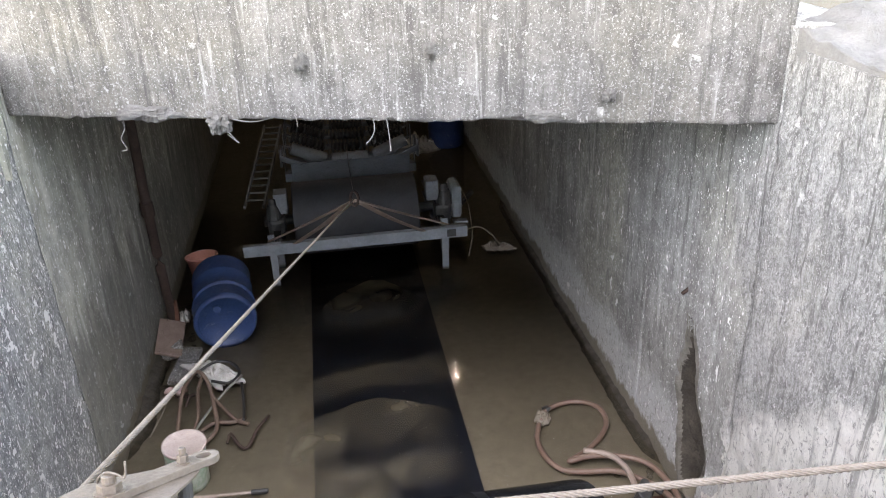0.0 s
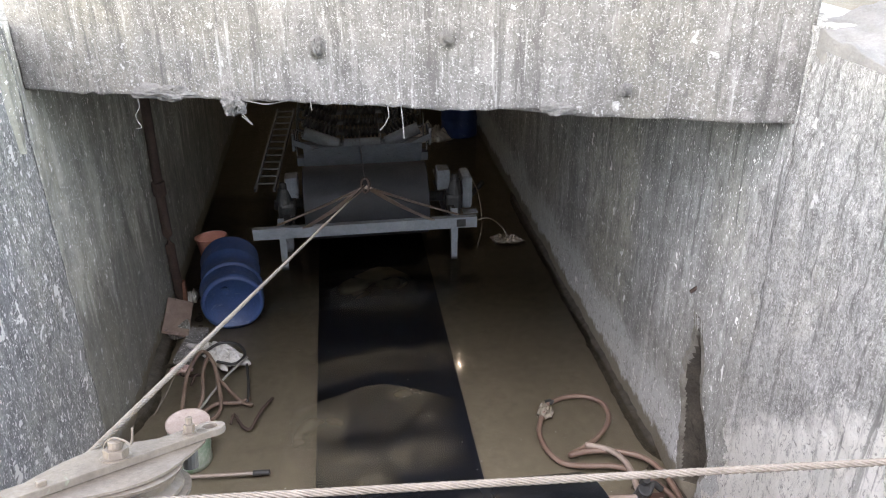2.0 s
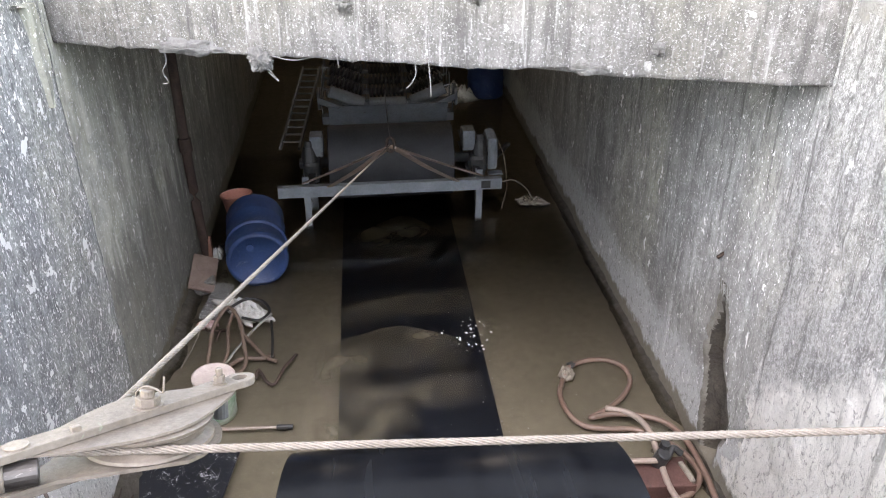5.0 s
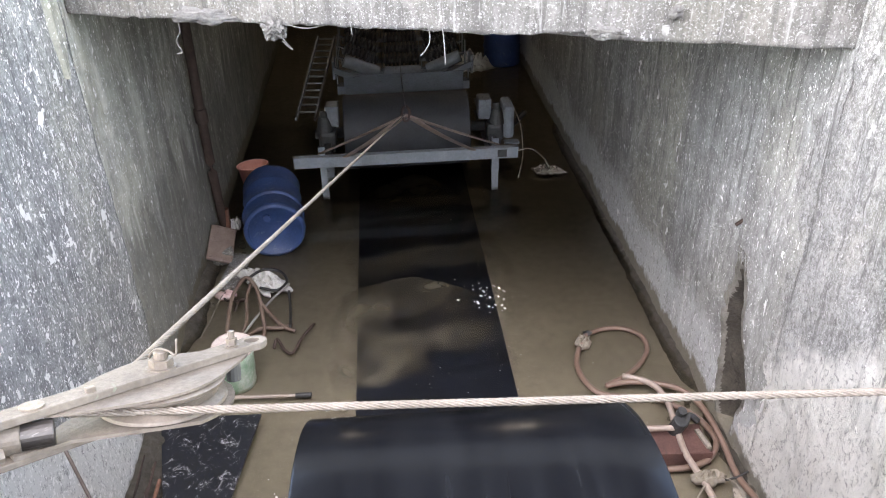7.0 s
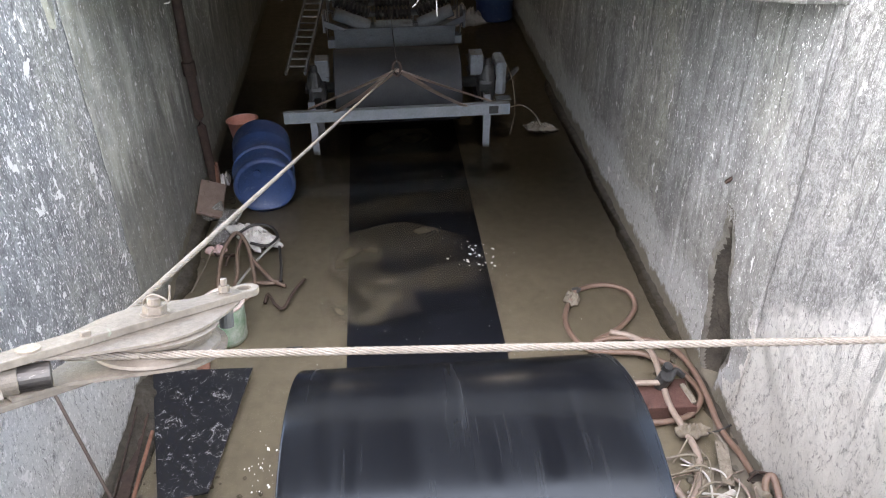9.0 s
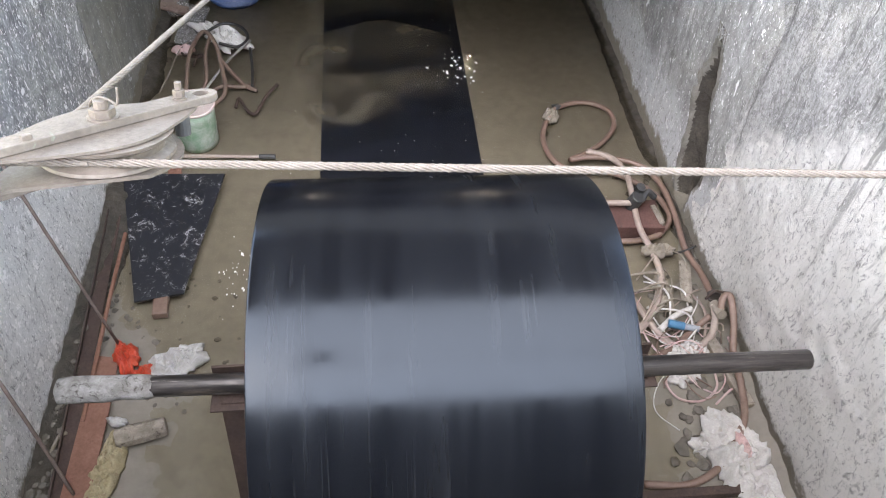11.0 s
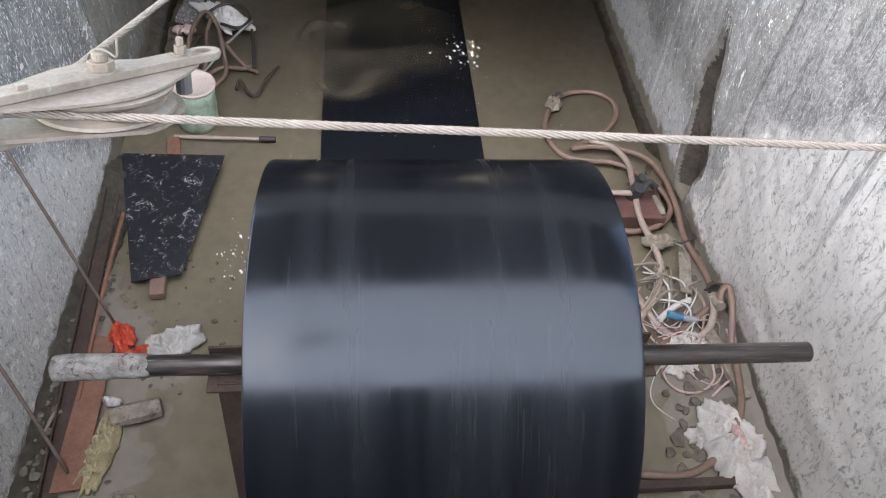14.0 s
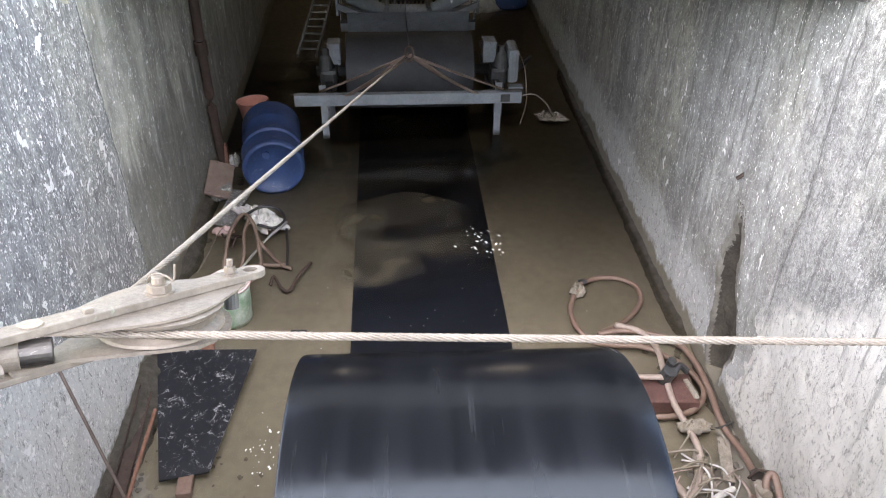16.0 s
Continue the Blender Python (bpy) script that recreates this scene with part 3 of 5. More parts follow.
def build_floor():
    bm = sheet((XL - 0.2, -0.5, 0), (4.4, 0, 0), (0, 16.9, 0), 110, 330)
    for v in bm.verts:
        v.co.z = ground_height(v.co.x, v.co.y)
    structure("floor", bm, MUD, "wet brown mud floor of the trench", "floor", True)
    bm = sheet((XL, 0.5, 0.022), (3.99, 0, 0), (0, 15.8, 0), 1, 1)
    tagged(part("water", bm, WATER), "shallow muddy standing water with small ripples", "water", kind="structure")
    bm = bmesh.new()
    for x0, x1, y0, y1 in ((XL - 60, XL - 0.38, -60, 80), (XR + 0.42, XR + 60, -60, 80), (XL - 0.38, XR + 0.42, -60, -0.66), (XL - 0.38, XR + 0.42, 16.62, 80)):
        bm.faces.new([bm.verts.new(p) for p in ((x0, y0, 3.12), (x1, y0, 3.12), (x1, y1, 3.12), (x0, y1, 3.12))])
    structure("ground", bm, SILT, "bare dusty ground round the trench", "ground")


# Darkened so the coil reflects dark; shade put into the unseen masses' colour.
CONC_SHADE = concrete("shade_toned_concrete", (0.08, 0.08, 0.076), (0.14, 0.14, 0.132), 0.4, 0.1)
# Darker brown for the faces inside the gouge.
FISSURE = simple("dark_brown_fissure", (0.033, 0.027, 0.021), (0.085, 0.072, 0.058), 0.9, 0, 6, 0.9, 0.03, (0.022, 0.018, 0.014), 0.54, False)
STAINED = simple("brown_stained_concrete", (0.10, 0.09, 0.075), (0.24, 0.225, 0.20), 0.9, 0, 9, 0.8, 0.02, (0.05, 0.042, 0.032), 0.58, False)
build_walls()
build_floor()


def mud_bank(x_wall, side, y0, y1, wide, high, seed, label):
    """A ragged bank of dark wet mud and grit against the foot of a wall."""
    n = int((y1 - y0) * 26)
    bm = bmesh.new()
    rows = []
    for i in range(n + 1):
        y = y0 + (y1 - y0) * i / n
        ends = min(1.0, (y - y0) / 0.3, (y1 - y) / 0.3)
        w = wide * (0.35 + 0.65 * ends) * (1 + 0.35 * noise.noise(Vector((seed, y * 1.7, 0))) + 0.2 * noise.noise(Vector((seed, y * 7, 3))))
        row = []
        for j in range(9):
            u = j / 8
            x = x_wall + side * (u * (w + 0.04) - 0.04)
            z = -0.03 + (high * ends + 0.03) * (1 - u ** 2.2) + (1 - u) * 0.03 * noise.noise(Vector((x * 14, y * 14, seed))) + 0.012 * noise.noise(Vector((x * 40, y * 40, seed)))
            row.append(bm.verts.new((x, y, z)))
        rows.append(row)
    for a, b in zip(rows, rows[1:]):
        for j in range(8):
            bm.faces.new((a[j], a[j + 1], b[j + 1], b[j]))
    bmesh.ops.recalc_face_normals(bm, faces=bm.faces)
    structure("mud_bank", bm, BANK, label, "mud bank")


BANK = simple("dark_gritty_mud", (0.05, 0.043, 0.034), (0.115, 0.10, 0.08), 0.8, 0, 14, 1.0, 0.03, (0.14, 0.12, 0.09), 0.62, False)
mud_bank(XR, -1, 4.3, 9.6, 0.10, 0.045, 3, "dark wet mud bank along the foot of the wall")
mud_bank(XL, 1, 1.3, 4.5, 0.19, 0.15, 5, "dark gritty bank of mud and rubble along the wall")
mud_bank(XL, 1, 5.2, 7.6, 0.12, 0.07, 8, "dark wet mud bank along the foot of the wall")
mud_bank(XR, -1, 1.3, 4.3, 0.12, 0.07, 9, "brown mud bank along the foot of the plastered wall")

def build_surroundings():
    """Added unseen roof over the tunnel side; it blocks sky from the coil's reflection."""
    bm = box(bmesh.new(), 28, 24, 0.2, pose(0, 15.9, 20.0))
    structure("roof", bm, CONC_SHADE, "unseen plain dark roof that cuts off the sky over the tunnel side", "roof")


build_surroundings()

# ---- the belt coil ----
COIL_Y, COIL_Z, COIL_R, COIL_X, COIL_YAW, COIL_TILT = 1.896, 1.283, 0.79, -0.021, -0.86, 0.1


def build_coil():
    base = thing("belt_coil", pose(COIL_X, COIL_Y, COIL_Z, 0, COIL_TILT, COIL_YAW), "large coil of new black rubber conveyor belt on a steel shaft", "belt coil")
    across = pose(0, 0, 0, 0, 90, 0)
    prof = [(0.24, -0.6)]
    r = 0.24
    while r < COIL_R - 0.03:
        prof += [(r + 0.004, -0.6), (r + 0.017, -0.6), (r + 0.0185, -0.594)]
        r += 0.02
    prof += [(COIL_R - 0.012, -0.6), (COIL_R - 0.003, -0.597), (COIL_R, -0.588)]
    prof += [(COIL_R, h) for h in (-0.4, -0.2, 0.0, 0.2, 0.4)]
    prof += [(q, -h) for q, h in prof[-6::-1]]
    roll = part("rubber_roll", lathe(prof, 128, across), COIL_BELT, base, smooth=True)
    roll.data.set_sharp_from_angle(angle=radians(35))
    part("shaft", cyl(bmesh.new(), 0.042, 2.98, pose(0.080, 0, 0, 0, 90, 0), 32, bevel=0.006), SHAFT, base, "worn dark steel shaft", smooth=True)
    bm = lathe([(0.043, -0.19), (0.047, -0.17), (0.051, -0.12), (0.049, -0.06), (0.053, 0.0), (0.050, 0.06), (0.054, 0.12), (0.05, 0.17), (0.03, 0.18)], 24, pose(-1.265, 0, 0, 0, -90, 0))
    for v in bm.verts:
        v.co += Vector((0, v.co.y, v.co.z)).normalized() * (0.006 * noise.noise(v.co * 45) + 0.006 * noise.noise(v.co * 18))
    part("mortar_crust", bm, CRUST, base, "caked white mortar on the shaft end", smooth=True)
    return base, roll


coil, coil_roll = build_coil()


def stand(x):
    """A welded channel trestle that carries the shaft: a saddle, two raking legs and a foot."""
    t = thing("trestle", pose(x, COIL_Y, 0), "brown rusted steel trestle carrying the coil's shaft", "trestle", "shaft trestles")
    part("saddle", bx(0.20, 0.16, 0.012, 0, 0, COIL_Z - 0.055), BROWN_STEEL, t)
    part("saddle_lip", bx(0.20, 0.012, 0.08, 0, 0.082, COIL_Z - 0.02), BROWN_STEEL, t)
    for s in (-1, 1):
        bm = bmesh.new()
        m = Matrix.Translation((0, s * 0.17, (COIL_Z - 0.06) / 2)) @ pose(0, 0, 0, s * 14, 0, 0)
        box(bm, 0.12, 0.012, COIL_Z, m @ pose(0, s * 0.03, 0), 0.002)
        box(bm, 0.012, 0.07, COIL_Z, m @ pose(-0.055, 0, 0), 0.002)
        box(bm, 0.012, 0.07, COIL_Z, m @ pose(0.055, 0, 0), 0.002)
        part("leg", bm, BROWN_STEEL, t)
    part("foot", bx(0.2, 0.85, 0.02, 0, 0, 0.03), RUST, t)
    return t


stand(-0.79)
stand(0.80)


def build_belt():
    """The unrolled strand: from under the coil, over the mud, to the tail pulley."""
    prof = [(COIL_Y, COIL_Z - COIL_R - 0.012), (2.5, 0.33), (3.1, 0.12), (3.7, 0.01), (4.2, 0.004), (5.0, 0.004), (6.5, 0.004), (8.2, 0.004), (8.55, 0.04)]
    ys = smooth_path([(0, y, z) for y, z in prof], 6)
    bm = bmesh.new()
    rings = [[bm.verts.new((x, p.y, p.z + dz)) for x, dz in ((-0.6, -0.012), (0.6, -0.012), (0.6, 0.006), (-0.6, 0.006))] for p in ys]
    for a, b in zip(rings, rings[1:]):
        for k in range(4):
            bm.faces.new((a[k], a[(k + 1) % 4], b[(k + 1) % 4], b[k]))
    bm.faces.new(rings[0][::-1])
    bm.faces.new(rings[-1])
    bm.normal_update()
    bmesh.ops.recalc_face_normals(bm, faces=bm.faces)
    return tagged(part("conveyor_belt", bm, FLAT_BELT), "wet black rubber conveyor belt lying under shallow muddy water", "conveyor belt")


build_belt()

# ---- conveyor tail end in the tunnel ----
PY, PZ, PR = 8.5, 0.47, 0.42


def build_tail():
    t = thing("conveyor_tail", pose(0, PY, 0), "grey steel conveyor tail station with a black lagged pulley", "conveyor")
    bm = lathe([(0.05, -0.70), (PR - 0.012, -0.70), (PR, -0.69), (PR, 0.69), (PR - 0.012, 0.70), (0.05, 0.70)], 64, pose(-0.03, 0, PZ, 0, 90, 0))
    pul = part("pulley", bm, LAGGING, t, "black rubber-lagged pulley drum", smooth=True)
    pul.data.set_sharp_from_angle(angle=radians(40))
    part("pulley_shaft", cyl(bmesh.new(), 0.06, 2.15, pose(0.0, 0, PZ, 0, 90, 0), 24), STEEL_DARK, t, smooth=True)
    for s in (-1, 1):
        x = 0.95 * s + 0.02
        bm = bmesh.new()
        box(bm, 0.16, 0.34, 0.06, pose(x, 0, PZ - 0.14), 0.008)
        cyl(bm, 0.13, 0.15, pose(x, 0, PZ, 0, 90, 0), 24, bevel=0.012)
        box(bm, 0.14, 0.26, 0.13, pose(x, 0, PZ - 0.06), 0.01)
        cyl(bm, 0.05, 0.06, pose(x, 0, PZ + 0.14), 12)
        box(bm, 0.20, 0.30, 0.22, pose(x, -0.05, PZ - 0.02), 0.05)
        cyl(bm, 0.10, 0.20, pose(x + 0.02 * s, -0.08, PZ + 0.14, -12, 0, 0), 18, r2=0.07, bevel=0.02)
        cyl(bm, 0.045, 0.08, pose(x + 0.02 * s, -0.10, PZ + 0.27, -12, 0, 0), 12, bevel=0.008)
        for bxx in (-0.07, 0.07):
            for byy in (-0.15, 0.11):
                cyl(bm, 0.018, 0.05, pose(x + bxx, byy, PZ - 0.10), 6)
        part("bearing_housing", bm, STEEL_DARK, t, "greasy dark bearing housing")
        if s > 0:
            bm = box(bmesh.new(), 0.13, 0.36, 0.40, pose(x + 0.17, 0.06, PZ + 0.06), 0.045)
            box(bm, 0.17, 0.10, 0.02, pose(x + 0.20, -0.14, PZ - 0.16), 0.004)
            part("end_cover", bm, STEEL_GREY, t, "pale grey rounded steel end cover")
        bm = bmesh.new()
        box(bm, 0.02, 1.5, 0.16, pose(x, 0.55, 0.22), 0.003)
        box(bm, 0.08, 1.5, 0.014, pose(x - 0.03, 0.55, 0.30), 0.002)
        box(bm, 0.08, 1.5, 0.014, pose(x - 0.03, 0.55, 0.14), 0.002)
        part("side_channel", bm, STEEL_TAIL, t)
        part("bracket", bx(0.15, 0.20, 0.24, 0.86 * s, -0.02, PZ + 0.24, 0.015), STEEL_TAIL, t)
        for y in (-0.2, 1.2):
            part("leg", bx(0.09, 0.09, 0.2, x, y, 0.06), STEEL_TAIL, t)
        bm = bmesh.new()
        box(bm, 0.07, 0.012, 0.62, pose(0.93 * s - 0.03, -0.70, 0.30), 0.002)
        box(bm, 0.012, 0.06, 0.62, pose(0.93 * s - 0.06, -0.68, 0.30), 0.002)
        part("post", bm, STEEL_GREY, t, "grey angle-iron post standing in the water")
        part("tie", bx(0.08, 0.52, 0.06, 0.93 * s, -0.42, 0.40), STEEL_DARK, t)
    # cross members and plate behind the pulley
    part("back_plate", box(bmesh.new(), 1.42, 0.012, 0.34, pose(-0.02, 0.62, 0.80, 28, 0, 0), 0.003), STEEL_TAIL, t)
    part("cross_channel", bx(1.6, 0.10, 0.10, -0.02, 0.74, 0.72), STEEL_TAIL, t)
    # frames of three-roll troughing idlers; the rows behind carry rubber rings
    for k, y in enumerate((0.86, 1.22, 1.56, 1.90, 2.24)):
        z = 0.86 + 0.035 * k
        bm = bmesh.new()
        box(bm, 1.55, 0.10, 0.05, pose(-0.02, y, z - 0.14), 0.004)
        for s in (-1, 1):
            box(bm, 0.012, 0.07, 0.34, pose(-0.02 + s * 0.80, y, z + 0.05, 0, 0, 0), 0.003)
            box(bm, 0.012, 0.06, 0.14, pose(-0.02 + s * 0.25, y, z - 0.06), 0.003)
            box(bm, 0.62, 0.05, 0.02, pose(-0.02 + s * 0.50, y, z - 0.04, 0, -s * 20, 0), 0.003)
        part("idler_frame", bm, STEEL_TAIL, t)
        if k == 0:
            for s in (-1, 1):
                arm = box(bmesh.new(), 0.60, 0.03, 0.07, pose(-0.02 + s * 0.55, y - 0.13, z - 0.02, 0, -s * 24, 0), 0.004)
                box(arm, 0.03, 0.20, 0.22, pose(-0.02 + s * 0.83, y - 0.04, z + 0.10), 0.004)
                part("gusset_arm", arm, STEEL_TAIL, t)
        for s in (-1, 0, 1):
            m = pose(-0.02 + s * 0.50, y, z + (0.09 if s else 0.0), 0, 90 - s * 22, 0)
            if k == 0:
                r = part("roll", cyl(bmesh.new(), 0.075, 0.44, m, 24, bevel=0.008), STEEL_TAIL, t, smooth=True)
                r.data.set_sharp_from_angle(angle=radians(40))
            else:
                core = part("impact_roll", cyl(bmesh.new(), 0.045, 0.44, m, 12), RUBBER, t, "impact roll with black rubber rings")
                for i in range(9):
                    part("rubber_ring", lathe([(0.05, -0.016), (0.078, -0.013), (0.08, 0.0), (0.078, 0.013), (0.05, 0.016)], 14, m @ pose(0, 0, -0.2 + 0.05 * i)), RUBBER, core, smooth=True)
    return t


tail = build_tail()


def build_spreader():
    t = thing("spreader_bar", pose(-0.06, 7.74, 0.475), "grey painted steel channel bar clamped across the conveyor", "steel bar")
    bm = bmesh.new()
    box(bm, 2.39, 0.012, 0.11, pose(0, -0.03, 0), 0.002)
    box(bm, 2.39, 0.07, 0.012, pose(0, 0.0, 0.055), 0.002)
    box(bm, 2.39, 0.07, 0.012, pose(0, 0.0, -0.055), 0.002)
    part("channel", bm, STEEL_GREY, t)
    part("oil_stain_plate", bx(0.10, 0.004, 0.085, 1.02, -0.039, 0, 0.001), STEEL_DARK, t, "dark oily patch on the bar")
    return t


build_spreader()

# ---- rope and block ----
HOOK = Vector((-0.08, 6.6, 1.42))
BLOCK = Vector((-0.565, 1.058, 3.252))
ROPE_END = Vector((1.93, 0.94, 3.165))
SHEAVE, ROPE_R, BLOCK_SCALE = 0.135, 0.0058, 0.53


def build_block():
    d1, d2 = (HOOK - BLOCK).normalized(), (ROPE_END - BLOCK).normalized()
    n = d2.cross(d1).normalized()
    a = -(d1 + d2).normalized()
    b = n.cross(a)
    m = Matrix((a, b, n)).transposed().to_4x4()
    m = m @ Matrix.Rotation(radians(2), 4, "Z")
    m.translation = BLOCK
    t = thing("snatch_block", m, "dusty cream steel snatch block with a grooved sheave", "pulley block")

    def bpart(name, bm, *rest, **more):
        bmesh.ops.scale(bm, vec=(BLOCK_SCALE,) * 3, verts=bm.verts)
        return part(name, bm, *rest, **more)

    sheave = lathe([(0.02, -0.028), (SHEAVE + 0.022, -0.028), (SHEAVE + 0.02, -0.02), (SHEAVE, -0.008), (SHEAVE, 0.008), (SHEAVE + 0.02, 0.02), (SHEAVE + 0.022, 0.028), (0.02, 0.028)], 48)
    sh = bpart("sheave", sheave, BLOCK_WORN, t, "worn grooved sheave wheel", smooth=True)
    sh.data.set_sharp_from_angle(angle=radians(30))

    def cheek(z, th, wide):
        bm = bmesh.new()
        out = []
        for i in range(40):
            ang = 2 * math.pi * i / 40
            c, s = math.cos(ang), math.sin(ang)
            out.append((c * (0.25 if c < 0 else 0.30) * abs(c) ** 0.3, s * wide * abs(s) ** 0.25 if abs(c) < 0.35 else s * wide * (1 - 0.55 * (abs(c) - 0.35))))
        lo = [bm.verts.new((x, y, z)) for x, y in out]
        hi = [bm.verts.new((x, y, z + th)) for x, y in out]
        bm.faces.new(lo[::-1])
        bm.faces.new(hi)
        for i in range(40):
            bm.faces.new((lo[i], lo[(i + 1) % 40], hi[(i + 1) % 40], hi[i]))
        return bm

    bpart("upper_cheek", cheek(0.030, 0.007, 0.135), BLOCK_PAINT, t)
    # the lower cheek runs out to a point at the anchor end
    bm = bmesh.new()
    out = [(0.37, 0.035), (0.37, -0.035), (0.25, -0.045)] + [(0.175 * math.cos(q), 0.175 * math.sin(q)) for q in [radians(-75 - 15 * i) for i in range(14)]] + [(0.25, 0.045)]
    lo = [bm.verts.new((x, y, -0.040)) for x, y in out]
    hi = [bm.verts.new((x, y, -0.031)) for x, y in out]
    bm.faces.new(lo)
    bm.faces.new(hi[::-1])
    for i in range(len(out)):
        bm.faces.new((lo[(i + 1) % len(out)], lo[i], hi[i], hi[(i + 1) % len(out)]))
    bmesh.ops.recalc_face_normals(bm, faces=bm.faces)
    bpart("lower_cheek", bm, BLOCK_PAINT, t)
    # top strap: a flat bar with a pierced eye at its free end
    bm = box(bmesh.new(), 0.70, 0.064, 0.020, pose(0.10, 0, 0.048), 0.002)
    bpart("upper_strap", bm, BLOCK_PAINT, t)
    eye = [(0.018, 0.038), (0.034, 0.038), (0.0355, 0.041), (0.0355, 0.056), (0.034, 0.058), (0.018, 0.058)]
    bm = bmesh.new()
    rings = [[bm.verts.new((-0.268 + r * 1.25 * math.cos(2 * math.pi * k / 24), r * math.sin(2 * math.pi * k / 24), z)) for k in range(24)] for r, z in eye]
    for p, q in zip(rings, rings[1:] + rings[:1]):
        for k in range(24):
            bm.faces.new((p[k], p[(k + 1) % 24], q[(k + 1) % 24], q[k]))
    bmesh.ops.recalc_face_normals(bm, faces=bm.faces)
    bpart("strap_eye", bm, BLOCK_PAINT, t)
    bpart("lower_strap", box(bmesh.new(), 0.30, 0.075, 0.016, pose(0.33, 0, -0.049), 0.003), BLOCK_PAINT, t)
    for x, r in ((-0.205, 0.015), (0.0, 0.030)):
        bm = bmesh.new()
        cyl(bm, r * 1.25, 0.004, pose(x, 0, 0.060), 18)
        cyl(bm, r, 0.020, pose(x, 0, 0.072), 6, bevel=0.001)
        cyl(bm, r * 0.6, 0.020, pose(x, 0, 0.092), 14, bevel=0.002)
        bpart("bolt", bm, BLOCK_WORN, t)
    bpart("stop_lug", bx(0.022, 0.016, 0.012, 0.185, 0.012, 0.063, 0.002), BLOCK_WORN, t)
    bpart("rivet", cyl(bmesh.new(), 0.027, 0.005, pose(0.31, 0, 0.060), 20, bevel=0.001), BLOCK_WORN, t)
    bpart("cotter_wire", tube([(0.005, -0.045, 0.062), (0.008, -0.038, 0.085), (0.0, -0.01, 0.106), (-0.012, 0.02, 0.104), (-0.02, 0.04, 0.098), (-0.022, 0.046, 0.14)], 0.003, 6), BLOCK_PAINT, t)
    bpart("spacer", cyl(bmesh.new(), 0.02, 0.078, pose(-0.205, 0, 0), 14), STEEL_DARK, t)
    bpart("end_pin", cyl(bmesh.new(), 0.032, 0.20, pose(0.37, -0.01, -0.004, 90, 0, 68), 24, bevel=0.004), SHAFT, t, smooth=False)
    bpart("end_sleeve", cyl(bmesh.new(), 0.036, 0.065, pose(0.37, -0.01, -0.004, 90, 0, 68), 24, bevel=0.003), BLOCK_PAINT, t)
    bpart("green_collar", cyl(bmesh.new(), 0.039, 0.04, pose(0.455, -0.045, -0.004, 90, 0, 68), 24, bevel=0.003), CAN_GREEN, t, "worn green paint on the pin")
    bpart("anchor_link", tube([(0.40, 0.07, 0), (0.55, 0.06, 0), (0.68, 0, 0), (0.55, -0.06, 0), (0.40, -0.07, 0)], 0.016, 8), BLOCK_WORN, t)
    # rope: both straight falls and the turn round the sheave
    sr = SHEAVE * BLOCK_SCALE
    in_pt = BLOCK + (d1.cross(n)).normalized() * -sr
    out_pt = BLOCK + (d2.cross(n)).normalized() * sr
    if (in_pt - BLOCK).dot(a) < 0:
        in_pt = BLOCK * 2 - in_pt
    if (out_pt - BLOCK).dot(a) < 0:
        out_pt = BLOCK * 2 - out_pt
    rope = thing("wire_rope", Matrix(), "pale galvanised twisted wire rope under tension", "wire rope")
    laid_rope("haul_fall", in_pt, HOOK, ROPE_R, rope)
    laid_rope("lead_fall", out_pt - d2 * 0.10, ROPE_END, ROPE_R, rope)
    u, w = (in_pt - BLOCK).normalized(), (out_pt - BLOCK).normalized()
    arc = [BLOCK + (u * (1 - k / 8) + w * (k / 8)).normalized() * sr for k in range(9)]
    part("rope_turn", tube(arc, ROPE_R * 0.6, 8, 3), ROPE, rope)
    return t, rope


block_thing, rope_thing = build_block()

# ---- rough litter forms ----
def barrel(m, label, dent=0.0):
    prof = [(0.02, -0.45), (0.255, -0.455), (0.285, -0.44), (0.292, -0.41), (0.285, -0.38), (0.283, -0.2), (0.296, -0.17), (0.283, -0.14), (0.283, 0.14), (0.296, 0.17), (0.283, 0.2), (0.285, 0.38), (0.292, 0.41), (0.285, 0.44), (0.25, 0.455), (0.245, 0.44), (0.02, 0.445)]
    bm = lathe(prof, 40)
    for v in bm.verts:
        k = math.exp(-((v.co.z + 0.02) / 0.13) ** 2) * max(0.0, v.co.x / 0.29) ** 2
        v.co.x -= dent * k
        v.co += Vector((noise.noise(v.co * 3), noise.noise(v.co * 3 + Vector((9, 0, 0))), 0)) * 0.012
    t = thing("plastic_barrel", m, label, "barrel", "blue barrels")
    part("barrel_body", bm, BLUE, t, smooth=True)
    part("lid_ring", lathe([(0.24, 0.44), (0.246, 0.455), (0.262, 0.462), (0.282, 0.452), (0.292, 0.43), (0.29, 0.425)], 40), BLUE, t, smooth=True)
    part("hoop", lathe([(0.285, 0.15), (0.30, 0.16), (0.30, 0.18), (0.285, 0.19)], 40), BLUE, t, smooth=True)
    part("bung", cyl(bmesh.new(), 0.035, 0.03, pose(0.14, 0.08, 0.45), 14), BLUE, t)
    return t


barrel(pose(-1.44, 7.12, 0.27, 90, 0, 8) @ pose(0, 0, 0, 0, 0, 80), "dented blue plastic barrel lying on its side in the mud", 0.13)


